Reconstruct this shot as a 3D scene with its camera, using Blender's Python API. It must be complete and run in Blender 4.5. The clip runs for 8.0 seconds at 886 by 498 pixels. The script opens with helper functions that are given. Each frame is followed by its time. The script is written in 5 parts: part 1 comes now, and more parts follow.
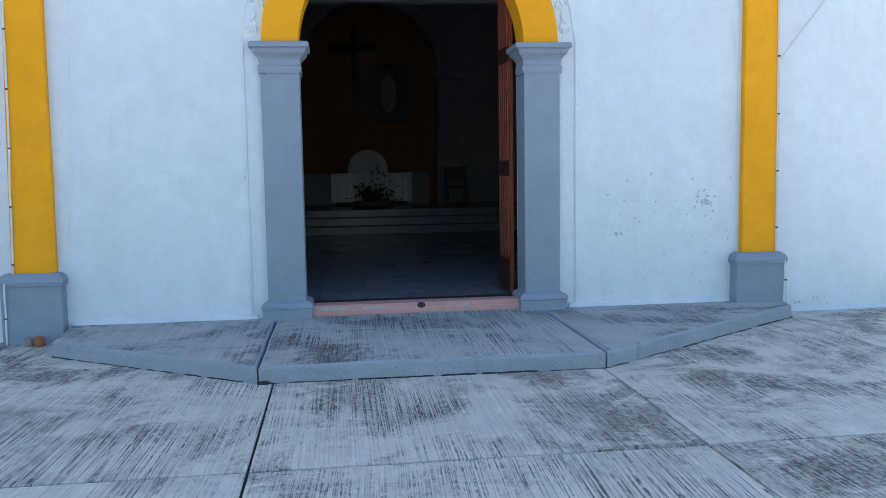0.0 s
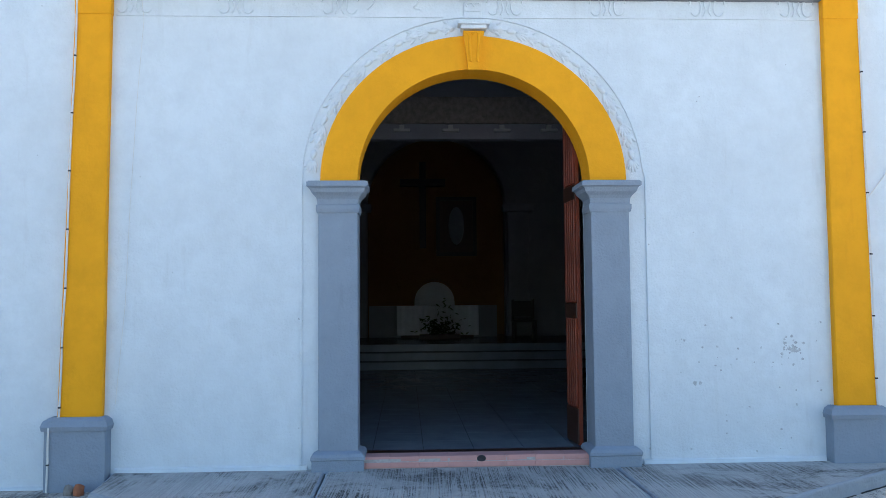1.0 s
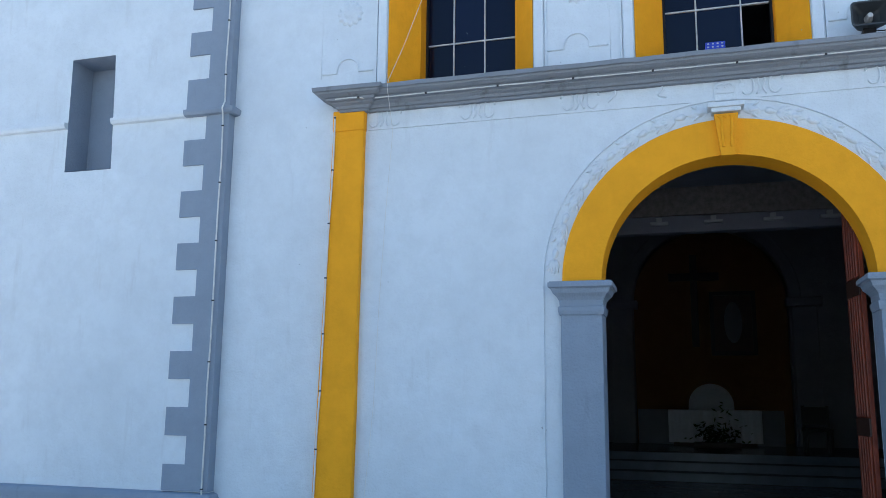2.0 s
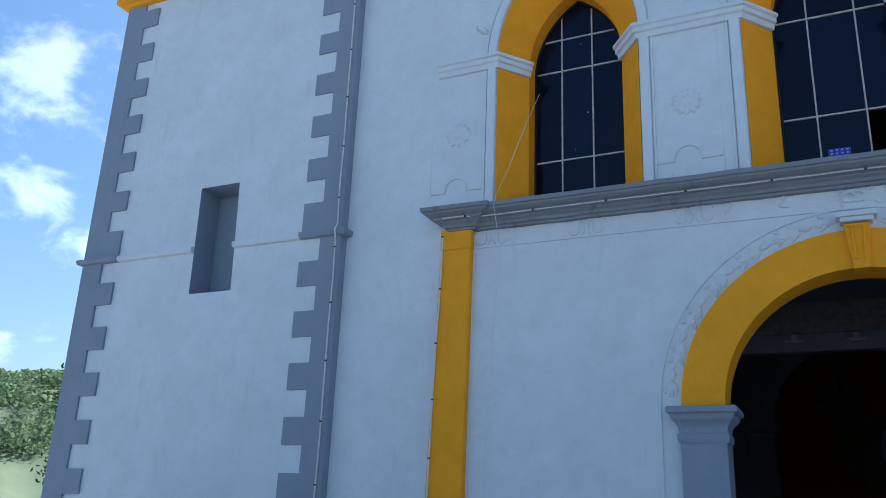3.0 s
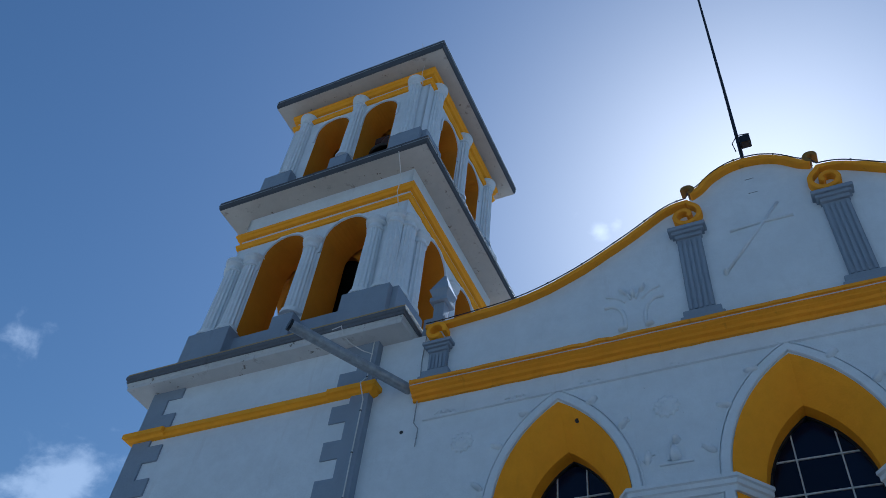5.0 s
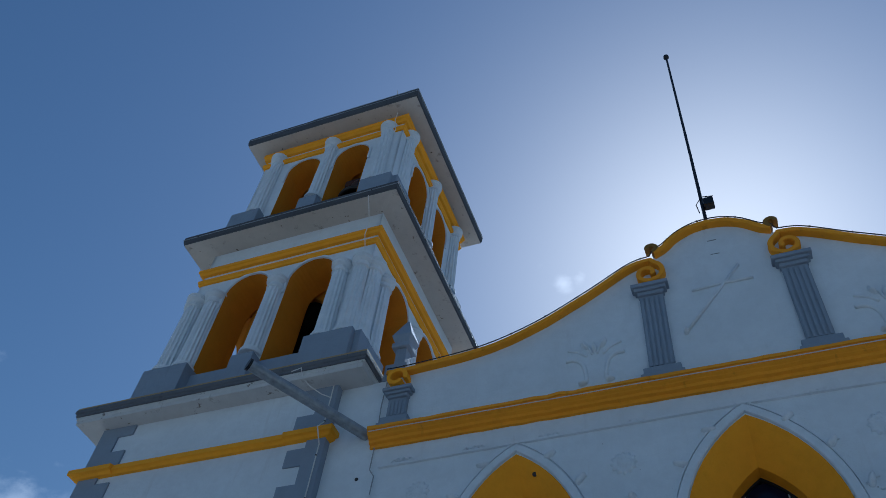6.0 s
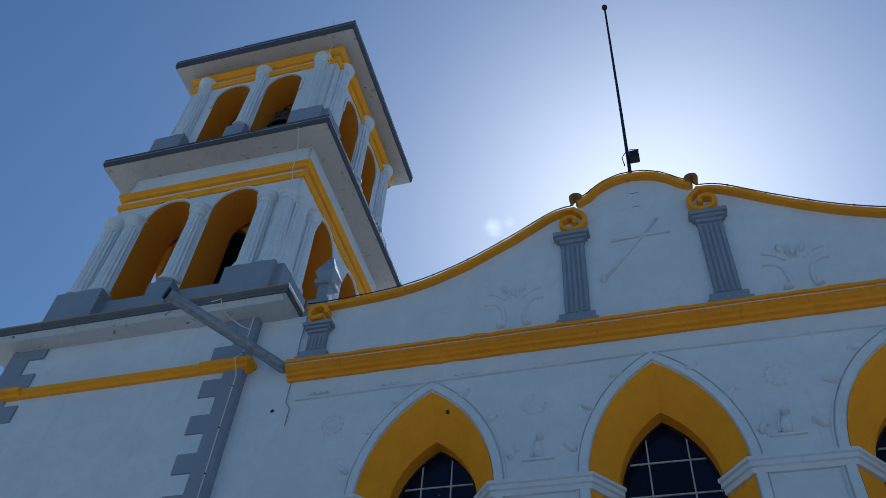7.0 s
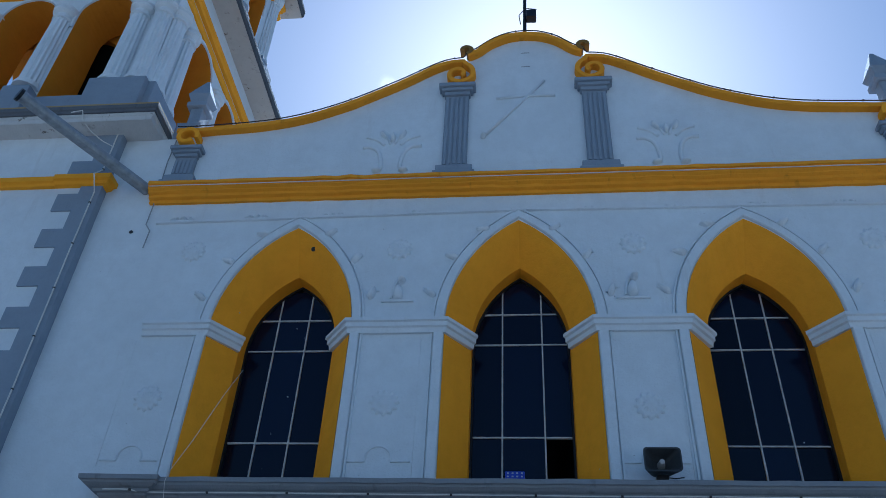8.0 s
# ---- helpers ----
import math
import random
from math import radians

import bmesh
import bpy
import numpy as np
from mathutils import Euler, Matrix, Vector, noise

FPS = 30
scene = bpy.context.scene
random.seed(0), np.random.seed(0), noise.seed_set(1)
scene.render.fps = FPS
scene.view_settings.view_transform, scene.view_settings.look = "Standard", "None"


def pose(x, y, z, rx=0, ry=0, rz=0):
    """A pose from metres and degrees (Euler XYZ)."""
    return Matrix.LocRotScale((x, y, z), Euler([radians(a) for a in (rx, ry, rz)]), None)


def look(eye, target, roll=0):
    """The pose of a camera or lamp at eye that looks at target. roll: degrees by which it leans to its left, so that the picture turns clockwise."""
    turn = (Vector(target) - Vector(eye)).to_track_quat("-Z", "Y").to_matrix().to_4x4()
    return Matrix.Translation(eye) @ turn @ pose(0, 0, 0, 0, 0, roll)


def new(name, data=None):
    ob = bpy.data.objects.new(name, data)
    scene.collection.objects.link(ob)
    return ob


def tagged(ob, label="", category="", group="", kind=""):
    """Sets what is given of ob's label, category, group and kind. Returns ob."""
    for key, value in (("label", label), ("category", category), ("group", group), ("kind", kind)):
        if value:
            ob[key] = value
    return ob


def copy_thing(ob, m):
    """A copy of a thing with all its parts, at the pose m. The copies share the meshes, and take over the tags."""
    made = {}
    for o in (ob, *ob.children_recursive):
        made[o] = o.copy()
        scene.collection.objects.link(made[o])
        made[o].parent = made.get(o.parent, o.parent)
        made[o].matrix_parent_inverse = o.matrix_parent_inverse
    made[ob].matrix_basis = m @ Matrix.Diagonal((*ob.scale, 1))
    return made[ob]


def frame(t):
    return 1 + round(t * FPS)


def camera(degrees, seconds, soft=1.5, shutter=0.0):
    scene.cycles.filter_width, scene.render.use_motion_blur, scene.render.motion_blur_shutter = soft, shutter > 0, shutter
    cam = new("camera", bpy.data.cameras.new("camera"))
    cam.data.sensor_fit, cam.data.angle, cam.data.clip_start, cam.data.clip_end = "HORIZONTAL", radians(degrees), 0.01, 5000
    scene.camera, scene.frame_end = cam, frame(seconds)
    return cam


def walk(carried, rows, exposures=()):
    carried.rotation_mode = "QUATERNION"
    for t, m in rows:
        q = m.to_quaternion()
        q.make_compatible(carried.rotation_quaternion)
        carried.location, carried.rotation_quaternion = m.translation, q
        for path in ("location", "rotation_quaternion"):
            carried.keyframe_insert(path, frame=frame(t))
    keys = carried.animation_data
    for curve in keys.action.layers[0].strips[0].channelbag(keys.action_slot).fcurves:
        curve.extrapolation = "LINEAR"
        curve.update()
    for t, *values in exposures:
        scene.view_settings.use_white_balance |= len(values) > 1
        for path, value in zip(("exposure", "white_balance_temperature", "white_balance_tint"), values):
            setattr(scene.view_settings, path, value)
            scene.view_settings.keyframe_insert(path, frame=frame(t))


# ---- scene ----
cam = camera(56.6, 8.0, soft=0.8)
PATH = [
    (0, (-0.803, -8.331, 1.566), (-0.547, -6.357, 1.376), -0.9),
    (0.5, (-0.701, -8.141, 1.613), (-0.499, -6.152, 1.554), -0.6),
    (0.7, (-0.689, -8.008, 1.648), (-0.537, -6.013, 1.653), -0.5),
    (1, (-0.661, -7.892, 1.710), (-0.571, -5.897, 1.830), -0.5),
    (1.2, (-0.638, -7.808, 1.715), (-0.588, -5.818, 1.915), -0.8),
    (1.5, (-0.546, -7.696, 1.762), (-0.693, -5.724, 2.062), -0.7),
    (1.8, (-0.426, -7.519, 1.764), (-0.819, -5.593, 2.127), 0.2),
    (2, (-0.403, -7.485, 1.807), (-0.964, -5.597, 2.157), 0.6),
    (2.2, (-0.392, -7.420, 1.814), (-1.055, -5.568, 2.175), 0.9),
    (3.3, (-0.221, -7.186, 1.929), (-1.064, -5.544, 2.698), 3.3),
    (3.5, (-0.201, -7.133, 1.958), (-1.026, -5.539, 2.840), 3.5),
    (4, (-0.099, -7.047, 2.015), (-0.913, -5.590, 3.117), 4.5),
    (4.5, (-0.073, -7.090, 2.023), (-0.833, -5.770, 3.319), 5.5),
    (5, (-0.062, -7.131, 2.065), (-0.744, -5.972, 3.545), 8.0),
    (5.1, (-0.065, -7.143, 2.074), (-0.736, -6.002, 3.574), 8.2),
    (5.2, (-0.067, -7.147, 2.076), (-0.706, -6.057, 3.626), 8.8),
    (5.65, (-0.072, -7.151, 2.074), (-0.654, -6.089, 3.662), 8.8),
    (6.3, (-0.069, -7.160, 2.048), (-0.641, -5.979, 3.556), 7.8),
    (6.5, (-0.035, -7.157, 2.047), (-0.596, -5.940, 3.532), 7.4),
    (7, (-0.003, -7.163, 2.055), (-0.448, -5.890, 3.531), 5.3),
    (7.5, (0.041, -7.076, 2.048), (-0.269, -5.714, 3.480), 3.8),
    (8, (0.081, -6.956, 1.987), (-0.121, -5.403, 3.232), 3.4),
]
walk(cam, [(t, look(eye, target, roll)) for t, eye, target, roll in PATH],
     [(0, 1.93, 6080, 10), (0.5, 1.92, 6080, 10), (1.0, 1.90, 6050, 10), (1.5, 1.82, 5900, 10), (2.0, 1.54, 5600, 9), (2.2, 1.27, 5480, 9), (3.3, 0.63, 5100, 8), (3.5, 0.55, 5050, 8), (4.0, 0.36, 4900, 7), (5.0, -0.36, 4800, 5), (6.5, -0.60, 4860, 4), (7.0, -0.40, 4880, 5), (7.5, -0.40, 4900, 6), (8.0, -0.02, 4720, 6)])

# ---- world, sun, exposure ----
SUN_EL, SUN_AZ = radians(48.5), radians(-2.0)   # azimuth from +y towards -x
SUN_DIR = Vector((-math.sin(SUN_AZ) * math.cos(SUN_EL), math.cos(SUN_AZ) * math.cos(SUN_EL), math.sin(SUN_EL)))
world = bpy.data.worlds.new("sky")
scene.world = world
world.use_nodes = True


def direction(az, el):
    """Unit vector; az in degrees from +y towards -x."""
    a, e = radians(az), radians(el)
    return (-math.sin(a) * math.cos(e), math.cos(a) * math.cos(e), math.sin(e))


def make_sky():
    nt = world.node_tree
    nt.nodes.clear()
    N, L = nt.nodes.new, nt.links.new
    sky = N("ShaderNodeTexSky")
    sky.sky_type, sky.sun_disc = "NISHITA", False
    sky.sun_elevation, sky.sun_rotation = SUN_EL, -SUN_AZ
    sky.air_density, sky.dust_density, sky.ozone_density = 1.45, 1.3, 2.2
    co = N("ShaderNodeTexCoord")
    total = None
    # cumulus clouds low over the hills: direction, angular size, weight
    for az, el, size, weight in ((54.5, 25.6, 4.6, 0.95), (54.5, 18.0, 3.6, 0.95), (50.3, 15.8, 2.4, 0.9), (62.0, 33.5, 2.0, 0.75),
                                 (54.0, 9.5, 3.0, 0.75), (14.2, 49.2, 0.9, 0.66), (12.3, 49.6, 0.8, 0.62), (68.0, 22.0, 6.0, 1.0), (80.0, 16.0, 7.0, 1.0)):
        d = N("ShaderNodeVectorMath")
        d.operation = "DISTANCE"
        L(co.outputs["Generated"], d.inputs[0])
        d.inputs[1].default_value = direction(az, el)
        m = N("ShaderNodeMapRange")
        m.inputs["From Min"].default_value, m.inputs["From Max"].default_value = 0.0, radians(size) * 1.5
        m.inputs["To Min"].default_value, m.inputs["To Max"].default_value = weight, 0.0
        L(d.outputs["Value"], m.inputs["Value"])
        if total is None:
            total = m.outputs[0]
        else:
            mx = N("ShaderNodeMath")
            mx.operation = "MAXIMUM"
            L(total, mx.inputs[0]), L(m.outputs[0], mx.inputs[1])
            total = mx.outputs[0]
    mp = N("ShaderNodeMapping")
    mp.inputs["Scale"].default_value = (1, 1, 1.5)
    L(co.outputs["Generated"], mp.inputs["Vector"])
    n = N("ShaderNodeTexNoise")
    n.inputs["Scale"].default_value, n.inputs["Detail"].default_value, n.inputs["Roughness"].default_value = 16.0, 9.0, 0.58
    n.inputs["Distortion"].default_value = 0.25
    L(mp.outputs[0], n.inputs["Vector"])
    add = N("ShaderNodeMath")
    add.operation = "MULTIPLY_ADD"
    L(n.outputs["Fac"], add.inputs[0])
    add.inputs[1].default_value = 1.7
    L(total, add.inputs[2])
    ramp = N("ShaderNodeMapRange")
    ramp.interpolation_type = "SMOOTHSTEP"
    ramp.inputs["From Min"].default_value, ramp.inputs["From Max"].default_value = 1.24, 1.78
    ramp.inputs["To Max"].default_value = 0.93
    L(add.outputs[0], ramp.inputs["Value"])
    mix = N("ShaderNodeMix")
    mix.data_type, mix.blend_type = "RGBA", "ADD"
    L(ramp.outputs[0], mix.inputs["Factor"])
    deep = N("ShaderNodeHueSaturation")
    deep.inputs["Saturation"].default_value = 1.08
    L(sky.outputs[0], deep.inputs["Color"]), L(deep.outputs[0], mix.inputs["A"])
    mix.inputs["B"].default_value = (CLOUD * 1.12, CLOUD * 1.0, CLOUD * 0.86, 1)
    bg = N("ShaderNodeBackground")
    bg.inputs["Strength"].default_value = SKY_STRENGTH
    out = N("ShaderNodeOutputWorld")
    L(mix.outputs["Result"], bg.inputs["Color"]), L(bg.outputs[0], out.inputs[0])


CLOUD, SKY_STRENGTH = 4.6, 0.08
make_sky()
sun = new("sun", bpy.data.lights.new("sun", "SUN"))
sun.data.energy, sun.data.angle, sun.data.color = 4.5, radians(0.53), (1.0, 0.96, 0.90)
sun.matrix_world = look(tuple(SUN_DIR * 60), (0, 0, 0))

# ---- materials ----


def nodes_of(name):
    mat = bpy.data.materials.new(name)
    mat.use_nodes = True
    nt = mat.node_tree
    return mat, nt, nt.nodes["Principled BSDF"]


def noise_node(nt, scale, detail=6, rough=0.6, vec=None, dist=0.0):
    n = nt.nodes.new("ShaderNodeTexNoise")
    n.inputs["Scale"].default_value, n.inputs["Detail"].default_value = scale, detail
    n.inputs["Roughness"].default_value, n.inputs["Distortion"].default_value = rough, dist
    if vec is None:
        g = nt.nodes.new("ShaderNodeNewGeometry")
        vec = g.outputs["Position"]
    nt.links.new(vec, n.inputs["Vector"])
    return n.outputs["Fac"]


def stretch(nt, sx, sy, sz):
    g = nt.nodes.new("ShaderNodeNewGeometry")
    m = nt.nodes.new("ShaderNodeMapping")
    m.inputs["Scale"].default_value = (sx, sy, sz)
    nt.links.new(g.outputs["Position"], m.inputs["Vector"])
    return m.outputs[0]


def ramp_node(nt, fac, lo, hi, a=0.0, b=1.0):
    m = nt.nodes.new("ShaderNodeMapRange")
    for key, v in (("From Min", lo), ("From Max", hi), ("To Min", a), ("To Max", b)):
        m.inputs[key].default_value = v
    nt.links.new(fac, m.inputs["Value"])
    return m.outputs[0]


def mix_col(nt, fac, a, b):
    m = nt.nodes.new("ShaderNodeMix")
    m.data_type = "RGBA"
    for key, v in (("Factor", fac), ("A", a), ("B", b)):
        if isinstance(v, (tuple, list)):
            m.inputs[key].default_value = (*v, 1) if len(v) == 3 else v
        elif isinstance(v, (int, float)):
            m.inputs[key].default_value = v
        else:
            nt.links.new(v, m.inputs[key])
    return m.outputs["Result"]


def bump(nt, bsdf, height, strength, distance):
    b = nt.nodes.new("ShaderNodeBump")
    b.inputs["Strength"].default_value, b.inputs["Distance"].default_value = strength, distance
    nt.links.new(height, b.inputs["Height"])
    nt.links.new(b.outputs[0], bsdf.inputs["Normal"])


def paint(name, col, dirt=(0.3, 0.29, 0.27), amount=0.35, rough=0.75, relief=0.006, streak=1.0, spec=0.25, spots=(26, 0.72, 0.78)):
    """Painted plaster: trowel relief, uneven coat, faint streaks and stains."""
    mat, nt, b = nodes_of(name)
    big = ramp_node(nt, noise_node(nt, 0.9, 5), 0.3, 0.75)
    tone = mix_col(nt, big, col, tuple(c * 0.88 for c in col))
    mid = ramp_node(nt, noise_node(nt, 4.2, 9, 0.74), 0.42, 0.66, 0.0, 0.5)
    tone = mix_col(nt, mid, tone, tuple(c * 0.80 for c in col))
    st = noise_node(nt, 2.2, 7, 0.65, stretch(nt, 2.6, 2.6, 0.35))
    stf = ramp_node(nt, st, 0.60, 0.82, 0.0, amount * streak)
    tone = mix_col(nt, stf, tone, dirt)
    sp = ramp_node(nt, noise_node(nt, spots[0], 5, 0.7), spots[1], spots[2], 0.0, amount)
    tone = mix_col(nt, sp, tone, dirt)
    nt.links.new(tone, b.inputs["Base Color"])
    b.inputs["Roughness"].default_value = rough
    b.inputs["Specular IOR Level"].default_value = spec
    h1 = noise_node(nt, 3.0, 8, 0.55)
    h2 = noise_node(nt, 45.0, 3, 0.6)
    m = nt.nodes.new("ShaderNodeMath")
    m.operation = "MULTIPLY_ADD"
    nt.links.new(h2, m.inputs[0])
    m.inputs[1].default_value = 0.22
    nt.links.new(h1, m.inputs[2])
    bump(nt, b, m.outputs[0], 0.9, relief * 5)
    return mat


def plain(name, col, rough=0.6, metal=0.0, var=0.25, scale=8.0, relief=0.002, spec=0.4):
    mat, nt, b = nodes_of(name)
    f = ramp_node(nt, noise_node(nt, scale, 6), 0.3, 0.7)
    nt.links.new(mix_col(nt, f, col, tuple(c * (1 - var) for c in col)), b.inputs["Base Color"])
    b.inputs["Roughness"].default_value, b.inputs["Metallic"].default_value = rough, metal
    b.inputs["Specular IOR Level"].default_value = spec
    bump(nt, b, noise_node(nt, scale * 6, 4), 0.5, relief)
    return mat


WHITE = paint("white_plaster", (0.715, 0.765, 0.81), (0.38, 0.37, 0.36), 0.34, relief=0.006)
YELLOW = paint("yellow_plaster", (0.92, 0.395, 0.007), (0.45, 0.18, 0.015), 0.24, relief=0.004)
# the yellow paint again, with the belfry's inner shade put into its colour
YELLOW_SHADED = paint("shaded_yellow_plaster", (0.62, 0.245, 0.008), (0.20, 0.08, 0.012), 0.4, relief=0.005)
# weather stains, made heavier to stand in for shade in the mouldings
YELLOW_WORN_SHADED = paint("stained_shaded_yellow_plaster", (0.84, 0.35, 0.010), (0.10, 0.05, 0.012), 0.75)
GREY = paint("grey_plaster", (0.275, 0.322, 0.392), (0.12, 0.12, 0.12), 0.40)
CORNICE_GREY = paint("weathered_grey_plaster", (0.25, 0.27, 0.30), (0.05, 0.05, 0.05), 0.8, streak=1.0)
SOFFIT = paint("soffit_plaster", (0.56, 0.52, 0.46), (0.10, 0.065, 0.045), 0.95, spots=(7, 0.64, 0.70))
CABLE = plain("white_cable", (0.7, 0.7, 0.68), 0.5, 0, 0.2)
DARKCLIP = plain("dark_clip", (0.03, 0.03, 0.035), 0.6)
METAL = plain("painted_steel", (0.36, 0.39, 0.42), 0.5, 0.3, 0.4, 10)
BLACKMETAL = plain("black_steel", (0.02, 0.022, 0.026), 0.45, 0.4)
BELL = plain("dark_bronze", (0.05, 0.045, 0.04), 0.45, 0.7)
WOOD = plain("red_brown_wood", (0.21, 0.036, 0.013), 0.4, 0, 0.5, 5, 0.004)
DARKWOOD = plain("dark_wood", (0.05, 0.02, 0.012), 0.5, 0, 0.4, 6)
LEAD = plain("glazing_bar", (0.55, 0.56, 0.56), 0.6, 0.0, 0.35, 14)
PLASTIC = plain("dark_grey_plastic", (0.04, 0.045, 0.05), 0.5)
LIGHTPLASTIC = plain("pale_grey_plastic", (0.5, 0.5, 0.5), 0.5)
BLUE = plain("blue_panel", (0.03, 0.06, 0.5), 0.3, 0, 0.3, 40)
STONE = plain("rubble_stone", (0.30, 0.27, 0.24), 0.9, 0, 0.5, 12, 0.01)
CLAY = plain("broken_brick", (0.42, 0.15, 0.07), 0.9, 0, 0.4, 20, 0.01)


def pane_material():
    """Dusty dark glass."""
    mat, nt, b = nodes_of("dark_window_glass")
    info = nt.nodes.new("ShaderNodeObjectInfo")
    f = ramp_node(nt, info.outputs["Random"], 0.0, 1.0)
    c = mix_col(nt, f, (0.002, 0.003, 0.010), (0.006, 0.011, 0.034))
    spk = ramp_node(nt, noise_node(nt, 11, 3, 0.6, stretch(nt, 1.6, 1.6, 0.8)), 0.74, 0.77, 0.0, 0.5)
    nt.links.new(mix_col(nt, spk, c, (0.35, 0.38, 0.4)), b.inputs["Base Color"])
    b.inputs["Roughness"].default_value = 0.14
    b.inputs["Specular IOR Level"].default_value = 0.22
    bump(nt, b, noise_node(nt, 2.5, 2), 0.25, 0.02)
    return mat


PANE = pane_material()


def concrete_material(name, base, dark, worn=0.8, lines=0.5):
    """Broomed concrete: fine broken ridges along y, dark lichen in ragged patches."""
    mat, nt, b = nodes_of(name)
    info = nt.nodes.new("ShaderNodeObjectInfo")
    off = nt.nodes.new("ShaderNodeVectorMath")
    off.operation = "ADD"
    comb = nt.nodes.new("ShaderNodeCombineXYZ")
    nt.links.new(ramp_node(nt, info.outputs["Random"], 0, 1, -40, 40), comb.inputs[0])
    g = nt.nodes.new("ShaderNodeNewGeometry")
    nt.links.new(g.outputs["Position"], off.inputs[0]), nt.links.new(comb.outputs[0], off.inputs[1])
    rot = nt.nodes.new("ShaderNodeVectorRotate")
    rot.rotation_type = "Z_AXIS"
    nt.links.new(off.outputs[0], rot.inputs["Vector"])
    nt.links.new(ramp_node(nt, info.outputs["Random"], 0, 1, -0.07, 0.07), rot.inputs["Angle"])

    def stretched(sx, sy, detail, rough):
        mp = nt.nodes.new("ShaderNodeMapping")
        mp.inputs["Scale"].default_value = (sx, sy, 1)
        nt.links.new(rot.outputs[0], mp.inputs["Vector"])
        return noise_node(nt, 1.0, detail, rough, mp.outputs[0], 0.3)

    def times(a, c):
        m = nt.nodes.new("ShaderNodeMath")
        m.operation = "MULTIPLY"
        nt.links.new(a, m.inputs[0])
        nt.links.new(c, m.inputs[1])
        return m.outputs[0]

    fine = stretched(95, 0.9, 2, 0.5)
    grit = ramp_node(nt, stretched(60, 14, 4, 0.7), 0.40, 0.52)
    line = times(ramp_node(nt, fine, 0.48, 0.58), grit)
    broad = stretched(9, 0.5, 3, 0.6)
    patch = ramp_node(nt, noise_node(nt, 1.25, 9, 0.74, off.outputs[0], 0.5), 0.455, 0.565)
    stain = ramp_node(nt, noise_node(nt, 0.55, 5, 0.6, off.outputs[0], 0.6), 0.42, 0.62)
    speck = ramp_node(nt, noise_node(nt, 34.0, 6, 0.75, off.outputs[0]), 0.47, 0.56)
    pits = ramp_node(nt, noise_node(nt, 60.0, 3, 0.6, off.outputs[0]), 0.66, 0.72)
    tone = mix_col(nt, ramp_node(nt, noise_node(nt, 4.0, 7, 0.7, off.outputs[0]), 0.3, 0.7), base, tuple(c * 0.80 for c in base))
    tone = mix_col(nt, ramp_node(nt, broad, 0.40, 0.70, 0, 0.22), tone, tuple(c * 0.62 for c in base))
    tone = mix_col(nt, ramp_node(nt, line, 0, 1, 0, lines), tone, tuple(c * 0.42 for c in base))
    tone = mix_col(nt, ramp_node(nt, times(patch, stain), 0, 1, 0, 0.60), tone, tuple(c * 0.35 for c in base))
    tone = mix_col(nt, ramp_node(nt, times(patch, line), 0, 1, 0, worn), tone, dark)
    tone = mix_col(nt, ramp_node(nt, times(times(patch, stain), speck), 0, 1, 0, worn * 0.85), tone, dark)
    tone = mix_col(nt, ramp_node(nt, pits, 0, 1, 0, 0.6), tone, dark)
    nt.links.new(tone, b.inputs["Base Color"])
    b.inputs["Roughness"].default_value = 0.9
    b.inputs["Specular IOR Level"].default_value = 0.2
    hm = nt.nodes.new("ShaderNodeMath")
    hm.operation = "MULTIPLY_ADD"
    nt.links.new(speck, hm.inputs[0])
    hm.inputs[1].default_value = -0.15
    nt.links.new(ramp_node(nt, fine, 0.35, 0.65, 1, 0), hm.inputs[2])
    bump(nt, b, hm.outputs[0], 0.8, 0.010)
    return mat


SLAB = concrete_material("broomed_concrete", (0.80, 0.73, 0.64), (0.08, 0.075, 0.07), 0.9, 0.34)
STEP = concrete_material("worn_step_concrete", (0.54, 0.535, 0.52), (0.07, 0.066, 0.06), 0.95, 0.35)
KERB = paint("grey_painted_concrete", (0.37, 0.40, 0.44), (0.09, 0.085, 0.08), 0.95, relief=0.02)
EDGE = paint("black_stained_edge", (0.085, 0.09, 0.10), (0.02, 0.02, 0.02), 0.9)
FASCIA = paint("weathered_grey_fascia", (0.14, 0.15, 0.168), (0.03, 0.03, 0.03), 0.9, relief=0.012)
PEELED = paint("peeling_white_soffit", (0.62, 0.62, 0.61), (0.13, 0.11, 0.09), 0.9, relief=0.014, spots=(6, 0.63, 0.68))
TAN = paint("tan_stained_lip", (0.40, 0.29, 0.13), (0.08, 0.07, 0.06), 0.8)
YELLOW_DARK = paint("dark_yellow_plaster", (0.22, 0.13, 0.03), (0.03, 0.025, 0.02), 0.95, streak=1.0)
# near black in place of the shade inside the belfry core
CORE_SHADE = plain("core_shade_black", (0.035, 0.032, 0.03), 0.9, 0, 0.4, 4)
JOINT = plain("dark_joint_soil", (0.05, 0.048, 0.045), 0.95, 0, 0.4, 20)
PINK = paint("pink_painted_brick", (0.62, 0.33, 0.30), (0.25, 0.2, 0.18), 0.5, relief=0.006)
MORTAR = plain("pale_mortar", (0.5, 0.46, 0.44), 0.9, 0, 0.3, 30)
TILE = plain("polished_floor_tile", (0.20, 0.23, 0.27), 0.24, 0, 0.25, 3, 0.001, 0.25)
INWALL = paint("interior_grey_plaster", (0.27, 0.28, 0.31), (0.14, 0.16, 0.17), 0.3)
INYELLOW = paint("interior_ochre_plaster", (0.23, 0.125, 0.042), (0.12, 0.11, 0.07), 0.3)
